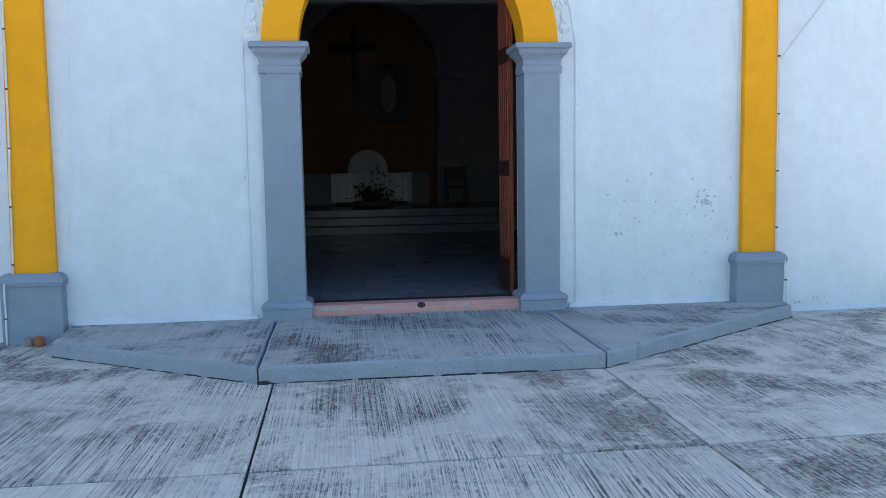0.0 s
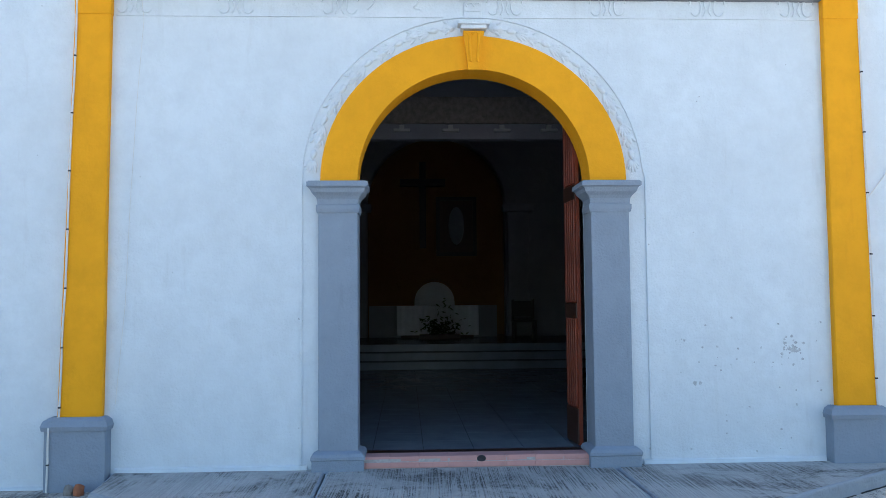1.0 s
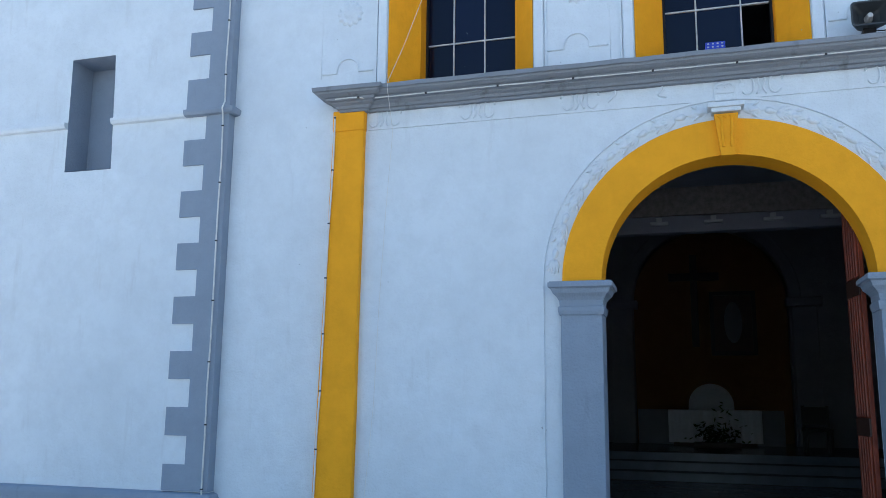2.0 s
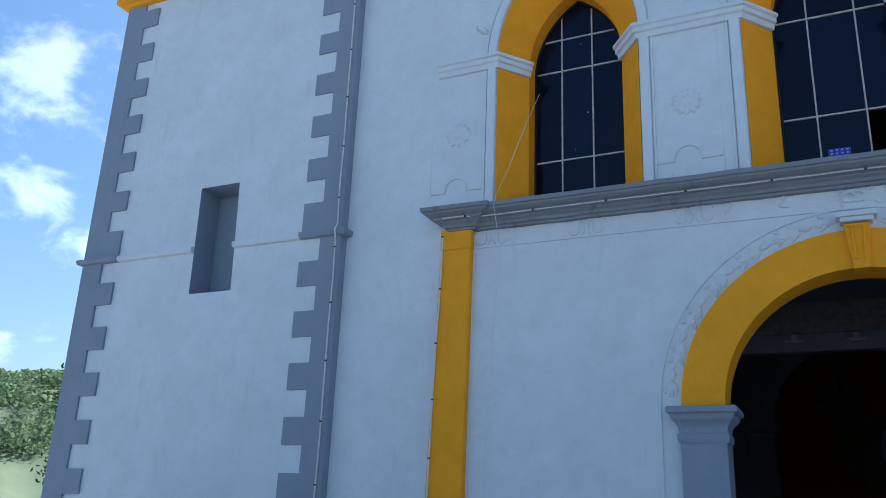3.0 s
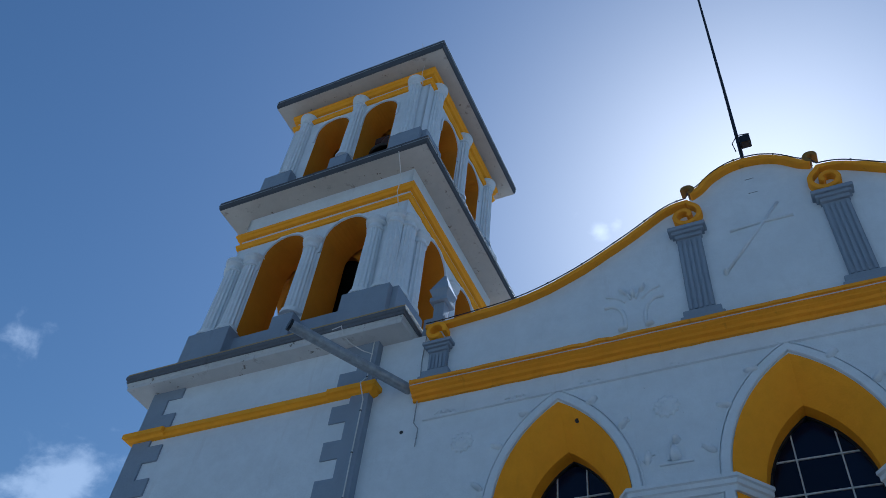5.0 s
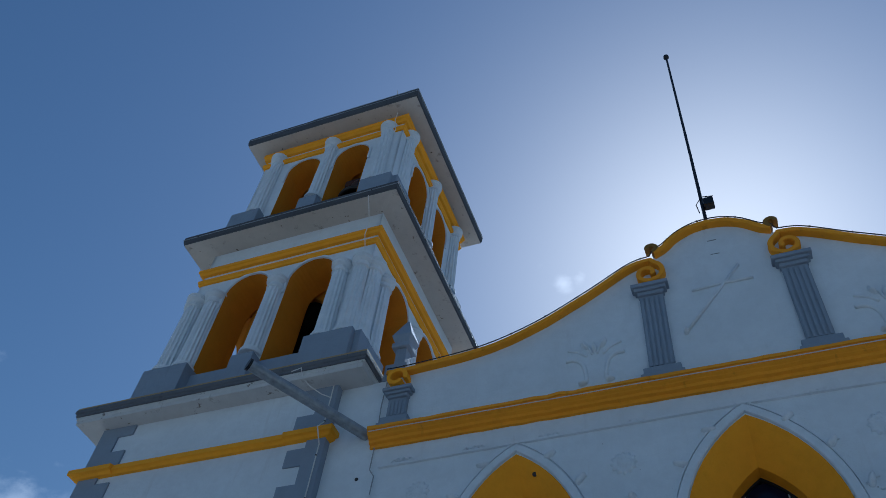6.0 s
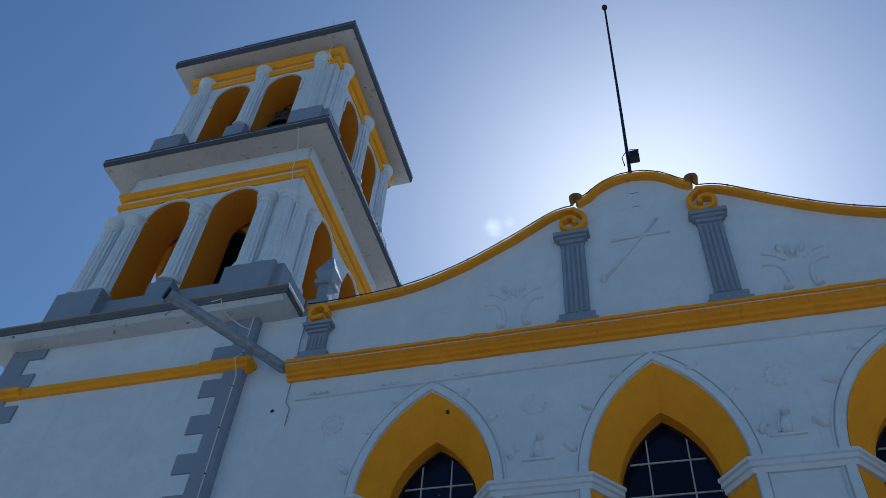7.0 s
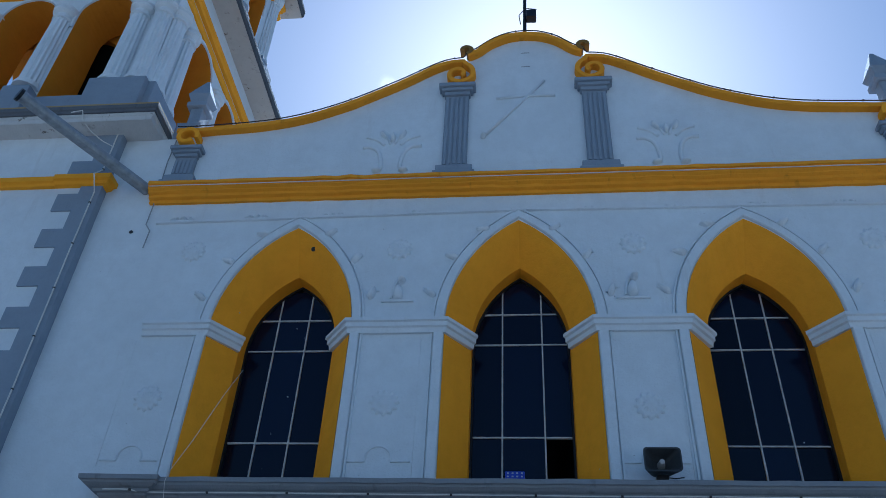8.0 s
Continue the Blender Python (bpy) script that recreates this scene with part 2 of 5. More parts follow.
CLOTH = plain("white_altar_cloth", (0.72, 0.73, 0.78), 0.9, 0, 0.1)
BLACKPAINT = plain("near_black_wood", (0.015, 0.013, 0.014), 0.5)
RELIEFWHITE = paint("white_relief_plaster", (0.715, 0.765, 0.81), (0.34, 0.32, 0.30), 0.30)


def foliage(name, a, b_):
    mat, nt, b = nodes_of(name)
    g = nt.nodes.new("ShaderNodeNewGeometry")
    nt.links.new(mix_col(nt, g.outputs["Random Per Island"], a, b_), b.inputs["Base Color"])
    b.inputs["Roughness"].default_value = 0.6
    tr = nt.nodes.new("ShaderNodeBsdfTranslucent")
    nt.links.new(mix_col(nt, g.outputs["Random Per Island"], tuple(c * 1.5 for c in a), tuple(c * 1.5 for c in b_)), tr.inputs["Color"])
    mx = nt.nodes.new("ShaderNodeMixShader")
    mx.inputs[0].default_value = 0.5
    nt.links.new(b.outputs[0], mx.inputs[1]), nt.links.new(tr.outputs[0], mx.inputs[2])
    nt.links.new(mx.outputs[0], nt.nodes["Material Output"].inputs["Surface"])
    return mat


LEAF = foliage("tree_leaves", (0.018, 0.04, 0.01), (0.04, 0.075, 0.02))
HILLLEAF = foliage("hill_trees", (0.09, 0.13, 0.06), (0.22, 0.27, 0.13))
GRASS = plain("hill_grass", (0.28, 0.32, 0.15), 0.9, 0, 0.5, 0.05, 0.05)
BARK = plain("bark", (0.10, 0.07, 0.05), 0.9, 0, 0.4, 15)
EARTH = plain("dry_ground", (0.44, 0.43, 0.41), 0.95, 0, 0.35, 0.3)

# ---- building helpers ----


def finish(name, bm, mat, smooth=False):
    bmesh.ops.recalc_face_normals(bm, faces=bm.faces)
    me = bpy.data.meshes.new(name)
    bm.to_mesh(me)
    bm.free()
    for m in (mat if isinstance(mat, (list, tuple)) else [mat]):
        me.materials.append(m)
    if smooth:
        for p in me.polygons:
            p.use_smooth = True
    return me


def part(name, bm, mat, parent=None, label="", smooth=False):
    ob = new(name, finish(name, bm, mat, smooth))
    ob.parent = parent
    if label:
        ob["label"] = label
    return ob


def empty(name, label, category, kind="", at=(0, 0, 0), group=""):
    ob = new(name)
    ob.matrix_world = Matrix.Translation(at)
    ob.empty_display_size = 0.2
    tagged(ob, label, category, group, kind)
    return ob


def box(x0, x1, y0, y1, z0, z1, bevel=0.0, bm=None):
    out = bm or bmesh.new()
    b = bmesh.new()
    bmesh.ops.create_cube(b, size=1.0)
    for v in b.verts:
        v.co = Vector(((x0 + x1) / 2 + v.co.x * (x1 - x0), (y0 + y1) / 2 + v.co.y * (y1 - y0), (z0 + z1) / 2 + v.co.z * (z1 - z0)))
    if bevel:
        bmesh.ops.bevel(b, geom=list(b.edges), offset=bevel, segments=2, profile=0.6, affect="EDGES")
    if bm is None:
        out.free()
        return b
    me = bpy.data.meshes.new("tmp")
    b.to_mesh(me)
    b.free()
    out.from_mesh(me)
    bpy.data.meshes.remove(me)
    return out


def merge(bm, other):
    me = bpy.data.meshes.new("tmp")
    other.to_mesh(me)
    other.free()
    bm.from_mesh(me)
    bpy.data.meshes.remove(me)
    return bm


def holed(outer, holes, to3, d0, d1):
    """A slab with openings: loops of (u, w), to3(u, w, depth) gives the place."""
    bm = bmesh.new()
    for depth in (d0, d1):
        edges = []
        for loop in (outer, *holes):
            vs = [bm.verts.new(to3(u, w, depth)) for u, w in loop]
            edges += [bm.edges.new((vs[i], vs[(i + 1) % len(vs)])) for i in range(len(vs))]
        bmesh.ops.triangle_fill(bm, use_beauty=True, use_dissolve=False, edges=edges)
    for loop in (outer, *holes):
        n = len(loop)
        a = [bm.verts.new(to3(u, w, d0)) for u, w in loop]
        b = [bm.verts.new(to3(u, w, d1)) for u, w in loop]
        for i in range(n):
            bm.faces.new((a[i], a[(i + 1) % n], b[(i + 1) % n], b[i]))
    bmesh.ops.remove_doubles(bm, verts=bm.verts, dist=0.0004)
    return bm


def front(u, w, d):
    return Vector((u, d, w))


def loft(loops, closed=True, bm=None):
    bm = bm or bmesh.new()
    rows = [[bm.verts.new(p) for p in loop] for loop in loops]
    n = len(rows[0])
    for a, b in zip(rows, rows[1:]):
        for i in range(n if closed else n - 1):
            bm.faces.new((a[i], a[(i + 1) % n], b[(i + 1) % n], b[i]))
    return bm


def sweep_plan(path, profile, closed=False, bm=None):
    """Moulding along a plan path; profile of (out, z), out to the right of the way."""
    bm = bm or bmesh.new()
    n = len(path)
    rows = []
    for i in range(n):
        p = Vector(path[i])
        a = Vector(path[i - 1]) if (closed or i > 0) else None
        b = Vector(path[(i + 1) % n]) if (closed or i < n - 1) else None
        d1 = (p - a).normalized() if a is not None else (b - p).normalized()
        d2 = (b - p).normalized() if b is not None else d1
        n1, n2 = Vector((d1.y, -d1.x)), Vector((d2.y, -d2.x))
        m = (n1 + n2).normalized()
        m /= max(0.35, m.dot(n1))
        rows.append([bm.verts.new((p.x + m.x * o, p.y + m.y * o, z)) for o, z in profile])
    k = len(profile)
    for i in range(n if closed else n - 1):
        r, s = rows[i], rows[(i + 1) % n]
        for j in range(k):
            bm.faces.new((r[j], r[(j + 1) % k], s[(j + 1) % k], s[j]))
    if not closed:
        bm.faces.new(rows[0]), bm.faces.new(rows[-1][::-1])
    return bm


def ribbon(path, thick, y0, y1, bm=None, taper=1.0):
    """A flat band of square section along a path in the facade's plane."""
    bm = bm or bmesh.new()
    n = len(path)
    rows = []
    for i, (x, z) in enumerate(path):
        a, b = path[max(0, i - 1)], path[min(n - 1, i + 1)]
        d = Vector((b[0] - a[0], b[1] - a[1])).normalized()
        t = thick * (1 + (taper - 1) * i / (n - 1)) / 2
        nx, nz = -d.y * t, d.x * t
        c = 0.012
        rows.append([bm.verts.new(q) for q in ((x + nx, y1, z + nz), (x + nx, y0 + c, z + nz), (x + nx * 0.8, y0, z + nz * 0.8),
                                               (x - nx * 0.8, y0, z - nz * 0.8), (x - nx, y0 + c, z - nz), (x - nx, y1, z - nz))])
    for r, s in zip(rows, rows[1:]):
        for j in range(6):
            bm.faces.new((r[j], r[(j + 1) % 6], s[(j + 1) % 6], s[j]))
    bm.faces.new(rows[0]), bm.faces.new(rows[-1][::-1])
    return bm


def tube(path, r, bm=None, sides=6, r_end=None):
    bm = bm or bmesh.new()
    pts = [Vector(p) for p in path]
    n = len(pts)
    rows = []
    for i, p in enumerate(pts):
        d = (pts[min(n - 1, i + 1)] - pts[max(0, i - 1)]).normalized()
        u = d.orthogonal().normalized() if abs(d.y) > 0.9 else d.cross(Vector((0, 1, 0))).normalized()
        v = d.cross(u)
        rr = r + ((r_end if r_end is not None else r) - r) * i / max(1, n - 1)
        rows.append([bm.verts.new(p + (u * math.cos(k * math.tau / sides) + v * math.sin(k * math.tau / sides)) * rr) for k in range(sides)])
    for a, b in zip(rows, rows[1:]):
        for k in range(sides):
            bm.faces.new((a[k], a[(k + 1) % sides], b[(k + 1) % sides], b[k]))
    bm.faces.new(rows[0][::-1]), bm.faces.new(rows[-1])
    return bm


def lathe(profile, sides=20, at=(0, 0, 0), bm=None, flutes=0, depth=0.0):
    """A turned form; flutes cut into the radius."""
    bm = bm or bmesh.new()
    rows = []
    for r, z in profile:
        row = []
        for k in range(sides):
            a = k * math.tau / sides
            rr = r - (depth * (k % 2) if flutes else 0)
            row.append(bm.verts.new((at[0] + rr * math.cos(a), at[1] + rr * math.sin(a), at[2] + z)))
        rows.append(row)
    for a, b in zip(rows, rows[1:]):
        for k in range(sides):
            bm.faces.new((a[k], a[(k + 1) % sides], b[(k + 1) % sides], b[k]))
    bm.faces.new(rows[0][::-1]), bm.faces.new(rows[-1])
    return bm


def roughen(bm, amp, scale=4.0, seed=0):
    """Uneven hand-made edges."""
    for v in bm.verts:
        p = v.co * scale + Vector((seed * 7.1, 0, 0))
        v.co += Vector((noise.noise(p), noise.noise(p + Vector((31, 0, 0))), noise.noise(p + Vector((0, 57, 0))))) * amp
    return bm


def resampled(path, step=0.16):
    """The same plan path with points every so often."""
    out = []
    for p, q in zip(path, path[1:]):
        n = max(1, int(math.dist(p, q) / step))
        out += [tuple(a + (b - a) * k / n for a, b in zip(p, q)) for k in range(n)]
    return out + [path[-1]]


def smooth_path(pts, steps=8):
    """Catmull-Rom through the points."""
    out = []
    for i in range(len(pts) - 1):
        p0, p1, p2, p3 = pts[max(0, i - 1)], pts[i], pts[i + 1], pts[min(len(pts) - 1, i + 2)]
        for s in range(steps):
            t = s / steps
            out.append(tuple(0.5 * (2 * b + (c - a) * t + (2 * a - 5 * b + 4 * c - d) * t * t + (3 * b - a - 3 * c + d) * t ** 3)
                             for a, b, c, d in zip(p0, p1, p2, p3)))
    out.append(tuple(pts[-1]))
    return out


def round_arch(cx, half, spring, bottom, n=20, rise=None):
    """Loop of a round-headed opening, from bottom left, up and round."""
    rise = rise or half
    pts = [(cx - half, bottom), (cx - half, spring)]
    pts += [(cx - half * math.cos(k * math.pi / n), spring + rise * math.sin(k * math.pi / n)) for k in range(1, n)]
    return pts + [(cx + half, spring), (cx + half, bottom)]


def pointed_arch(cx, half, spring, peak, bottom, n=12):
    """Loop of a two-centred pointed opening."""
    h = peak - spring
    r = (half * half + h * h) / (2 * half)          # centre on the spring line
    end = math.asin(min(1, h / r))
    left = [(cx - half + r - r * math.cos(end * k / n), spring + r * math.sin(end * k / n)) for k in range(n + 1)]
    right = [(2 * cx - x, z) for x, z in left[:-1]][::-1]
    return [(cx - half, bottom)] + left + right + [(cx + half, bottom)]

# ---- ground and pavement ----
GZ = -0.02
ground = tagged(new("ground", finish("ground", box(-2500, 2500, -2500, 2500, GZ - 0.6, GZ - 0.1), EARTH)), "dry bare earth reaching out to the hills", "ground", kind="structure")
pavement = tagged(new("pavement", finish("pavement", box(-16, 16, -26, 0.3, GZ - 0.1, GZ - 0.025), JOINT)), "grey broomed concrete forecourt with dark joints", "pavement", kind="structure")

# entrance step: three-sided concrete platform in front of the door
PLAT = [(-3.40, 0.02), (-3.32, -0.80), (-1.42, -2.10), (1.30, -2.12), (3.90, -0.36), (3.98, 0.02)]
PTOP = 0.115


def platform_piece(loop):
    bm = bmesh.new()
    a = [bm.verts.new((x, y, GZ - 0.05)) for x, y in loop]
    b = [bm.verts.new((x, y, PTOP)) for x, y in loop]
    n = len(loop)
    bm.faces.new(b)
    bm.faces.new(a[::-1])
    for i in range(n):
        bm.faces.new((a[i], a[(i + 1) % n], b[(i + 1) % n], b[i]))
    edges = [e for e in bm.edges if all(abs(v.co.z - PTOP) < 1e-5 for v in e.verts)]
    bmesh.ops.bevel(bm, geom=edges, offset=0.025, segments=3, profile=0.5, affect="EDGES")
    long = [e for e in bm.edges if e.calc_length() > 0.3]
    bmesh.ops.subdivide_edges(bm, edges=long, cuts=14)
    roughen(bm, 0.007, 6)
    bm.normal_update()
    for f in bm.faces:
        f.material_index = 0 if f.normal.z > 0.75 and f.calc_area() > 0.05 else 1
    return bm


entrance_step = empty("entrance_step", "low worn grey concrete entrance step in front of the church door", "step", "structure")
GAP = 0.007
for loop in ([PLAT[0], PLAT[1], (PLAT[2][0] - GAP, PLAT[2][1]), (PLAT[2][0] - GAP, 0.02)],
             [(PLAT[2][0] + GAP, 0.02), (PLAT[2][0] + GAP, PLAT[2][1]), (PLAT[3][0] - GAP, PLAT[3][1]), (PLAT[3][0] - GAP, 0.02)],
             [(PLAT[3][0] + GAP, 0.02), (PLAT[3][0] + GAP, PLAT[3][1]), PLAT[4], PLAT[5]]):
    part("concrete_slab", platform_piece(loop), [STEP, KERB], entrance_step)

# ---- church front ----
facade = empty("church_facade", "white plastered church front with yellow and grey mouldings", "church")
DOOR_HALF, DOOR_SPRING = 1.125, 2.83
WINDOWS = ((-2.485, 0.755, 0.510, 7.91, 7.455), (0.0, 0.765, 0.512, 7.95, 7.53), (2.40, 0.755, 0.506, 7.89, 7.40))   # centre, half outside, half inside, outer and inner peak
SPLAY, GLASS_Y = 0.33, 0.54
SPRING, SILL = 6.58, 4.80
PED_C = 0.11


def mirror(d_z):
    """Points on both sides of the pediment's middle from (distance, height)."""
    return [(PED_C - d, z) for d, z in d_z[::-1]] + [(PED_C + d, z) for d, z in d_z if d > 0]


PED_LOW = smooth_path([(4.41, 9.55), (4.05, 9.55), (3.1, 9.63), (2.36, 9.87), (1.66, 10.255), (1.1, 10.61), (0.80, 10.68)], 6)
PED_TOP = smooth_path([(0.74, 10.80), (0.62, 10.87), (0.42, 11.05), (0.2, 11.16), (0.0, 11.19)], 6)
half = [(d, z) for d, z in PED_TOP[::-1]] + [(d, z) for d, z in PED_LOW[::-1]]
top_line = mirror(half)
outer = [(-5.06, GZ - 0.1)] + round_arch(0, DOOR_HALF, DOOR_SPRING, GZ - 0.1, 28) + [(5.9, GZ - 0.1), (5.9, 9.45), (top_line[-1][0], 9.45)] + top_line[::-1] + [(top_line[0][0], 9.45), (-5.06, 9.45)]
holes = [pointed_arch(cx, ho, SPRING, pk, SILL, 14) for cx, ho, hi, pk, pi_ in WINDOWS]
part("wall", holed(outer, holes, front, 0.0, 0.30), WHITE, facade, "white painted plaster wall, stained and chipped low down")

# yellow splayed window reveals
for cx, ho, hi, pk, pi_ in WINDOWS:
    a = pointed_arch(cx, ho - 0.003, SPRING, pk - 0.003, SILL, 14)
    b = pointed_arch(cx, hi, SPRING, pi_, SILL, 14)
    bm = loft([[Vector((x, -0.006, z)) for x, z in a], [Vector((x, SPLAY, z)) for x, z in b], [Vector((x, GLASS_Y + 0.06, z)) for x, z in b]], False)
    part("window_reveal", bm, YELLOW, facade, "deep splayed yellow window reveal")
    m = pointed_arch(cx, ho + 0.055, SPRING, pk + 0.075, 4.86, 14)
    bm = ribbon(m, 0.10, -0.035, 0.05)
    part("hood_moulding", bm, RELIEFWHITE, facade)
    m = pointed_arch(cx, ho + 0.125, SPRING, pk + 0.165, 4.86, 14)
    part("hood_bead", ribbon(m, 0.022, -0.02, 0.05), RELIEFWHITE, facade)

# impost moulding, running into the reveals
IMP = [(0.0, 6.47), (0.035, 6.47), (0.045, 6.52), (0.07, 6.53), (0.07, 6.575), (0.095, 6.585), (0.095, 6.62), (-0.02, 6.64), (-0.02, 6.47)]
w1, w2, w3 = WINDOWS
for path in ([(-3.93, 0.0), (w1[0] - w1[1], 0), (w1[0] - w1[2], SPLAY - 0.01)],
             [(w1[0] + w1[2], SPLAY - 0.01), (w1[0] + w1[1], 0), (w2[0] - w2[1], 0), (w2[0] - w2[2], SPLAY - 0.01)],
             [(w2[0] + w2[2], SPLAY - 0.01), (w2[0] + w2[1], 0), (w3[0] - w3[1], 0), (w3[0] - w3[2], SPLAY - 0.01)],
             [(w3[0] + w3[2], SPLAY - 0.01), (w3[0] + w3[1], 0), (3.93, 0)]):
    part("impost_moulding", sweep_plan(path, IMP), RELIEFWHITE, facade, "white stepped impost moulding")

# grey string cornice between the storeys
CORN = [(-0.02, 4.60), (0.05, 4.60), (0.05, 4.63), (0.075, 4.635), (0.085, 4.665), (0.12, 4.685), (0.125, 4.70), (0.16, 4.705), (0.165, 4.735), (0.20, 4.745), (0.235, 4.765), (0.24, 4.785), (0.265, 4.79), (0.27, 4.835), (0.25, 4.845), (-0.02, 4.86)]
part("string_cornice", roughen(sweep_plan(resampled([(-3.66, 0.02), (-3.66, -0.05), (-3.46, -0.05), (-3.46, 0.0), (3.46, 0.0), (3.46, -0.05), (3.68, -0.05), (3.68, 0.02)]), [(o, 4.855 - (4.86 - z) * 0.86) for o, z in CORN]), 0.006, 5), CORNICE_GREY, facade, "weathered grey moulded cornice")

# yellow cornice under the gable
YC = [(o, z + 0.145) for o, z in ((-0.02, 8.175), (0.04, 8.175), (0.045, 8.215), (0.09, 8.225), (0.095, 8.26), (0.135, 8.275), (0.14, 8.285), (0.175, 8.30), (0.18, 8.335), (0.205, 8.34), (0.205, 8.38), (-0.02, 8.405))]
part("gable_cornice", roughen(sweep_plan(resampled([(-4.36, 0.0), (4.58, 0.0)]), YC), 0.013, 6), YELLOW_WORN_SHADED, facade, "yellow moulded cornice")

# copings of the curved gable, with their scrolls


def spiral(cx, cz, r0, r1, a0, turn, n=36):
    return [(cx + (r0 + (r1 - r0) * k / n) * math.cos(a0 + turn * k / n), cz + (r0 + (r1 - r0) * k / n) * math.sin(a0 + turn * k / n)) for k in range(n + 1)]


for s in (-1, 1):
    low = [(PED_C + s * d, z - 0.035) for d, z in PED_LOW]
    curl = [(PED_C + s * (0.85 - x), 10.395 + z) for x, z in spiral(0, 0, 0.215, 0.045, math.pi / 2, -2.75 * math.pi)]
    part("gable_coping", roughen(ribbon(low + curl[2:], 0.070, -0.105, 0.31, taper=0.85), 0.007, 5), YELLOW_WORN_SHADED, facade, "yellow coping ending in a scroll")
    end = [(PED_C + s * (4.24 - x), 9.38 + z) for x, z in spiral(0, 0, 0.135, 0.085, -0.1 * math.pi, 1.9 * math.pi)]
    part("scroll", ribbon(end, 0.062, -0.13, 0.1), YELLOW, facade, "small yellow plaster scroll")
    crest = [(PED_C + s * (0.77 - x), 10.87 + z) for x, z in spiral(0, 0, 0.085, 0.045, -math.pi * 0.45, 1.5 * math.pi, 16)]
    part("crest_scroll", roughen(ribbon(crest, 0.06, -0.11, 0.02), 0.006, 6), YELLOW_DARK, facade, "small dark yellow plaster scroll")
arch_line = [(PED_C - d, z - 0.03) for d, z in PED_TOP] + [(PED_C + d, z - 0.03) for d, z in PED_TOP[::-1][1:]]
part("crown_coping", roughen(ribbon(arch_line, 0.072, -0.105, 0.31), 0.009, 5), YELLOW_WORN_SHADED, facade, "yellow coping over the top of the gable")

# grey fluted pilasters on the gable


def gable_pilaster(cx, z0, z1, w, cap):
    """Fluted pilaster: stepped base, shaft with raised fillets, moulded cap."""
    base, z2 = 0.12 + cap * 0.6, z1 - cap
    shaft = part("pilaster_shaft", box(cx - w * 0.86, cx + w * 0.86, -0.055, 0.01, z0 + base, z2), GREY, facade, "grey fluted pilaster shaft")
    for k in range(5):
        u = cx + w * 0.86 * (2 * (k + 0.5) / 5 - 1)
        part("fillet", box(u - w * 0.12, u + w * 0.12, -0.068, -0.05, z0 + base + 0.04, z2 - 0.04, 0.01), GREY, shaft)
    part("pilaster_foot", box(cx - w * 1.44, cx + w * 1.44, -0.13, 0.0, z0, z0 + base * 0.50, 0.014), GREY, shaft)
    part("pilaster_foot", box(cx - w * 1.25, cx + w * 1.25, -0.10, 0.0, z0 + base * 0.50, z0 + base, 0.012), GREY, shaft)
    for k, (a, b) in enumerate(((0.0, 0.35), (0.35, 0.65), (0.65, 1.0))):
        part("pilaster_cap", box(cx - w * (0.95 + 0.2 * k), cx + w * (0.95 + 0.2 * k), -0.09 - 0.03 * k, 0.0, z2 + cap * a, z2 + cap * b, 0.011), GREY, shaft)


for cx in (-0.748, 0.957):
    gable_pilaster(cx, 8.53, 10.16, 0.172, 0.17)
for cx in (-4.08, 4.30):
    gable_pilaster(cx, 8.53, 9.19, 0.15, 0.14)

# yellow corner pilasters of the lower storey
for s, lo, hi in ((-1, (-3.888, -3.482), (-3.785, -3.457)), (1, (3.483, 3.868), (3.478, 3.826))):   # tapering upwards
    bm = bmesh.new()
    rows = []
    for k in range(9):
        f = k / 8
        x0, x1 = lo[0] + (hi[0] - lo[0]) * f, lo[1] + (hi[1] - lo[1]) * f
        z = 0.62 + 4.03 * f
        rows.append([Vector(q) for q in ((x0, 0.02, z), (x0, -0.066, z), (x0 + 0.010, -0.075, z), (x1 - 0.010, -0.075, z), (x1, -0.066, z), (x1, 0.02, z))])
    roughen(loft(rows, True, bm), 0.004, 3)
    box(hi[0] - 0.006, hi[1] + 0.008, -0.086, 0.0, 4.44, 4.655, 0.012, bm)
    part("pilaster", bm, YELLOW, facade, "yellow painted plaster pilaster, tapering upwards")
    xa, xb = (-3.972, -3.418) if s < 0 else (3.392, 3.93)
    bm = box(xa, xb, -0.15, 0.02, GZ - 0.06 if s < 0 else GZ, 0.56, 0.012)
    sweep_plan([(xa, 0.0), (xa, -0.15), (xb, -0.15), (xb, 0.0)], [(-0.05, 0.53), (0.016, 0.53), (0.026, 0.57), (0.008, 0.62), (-0.03, 0.645), (-0.06, 0.65)], bm=bm)
    box(xa + 0.03, xb - 0.03, -0.12, 0.0, 0.55, 0.647, 0.0, bm)
    part("pilaster_base", bm, GREY, facade, "grey painted pedestal")

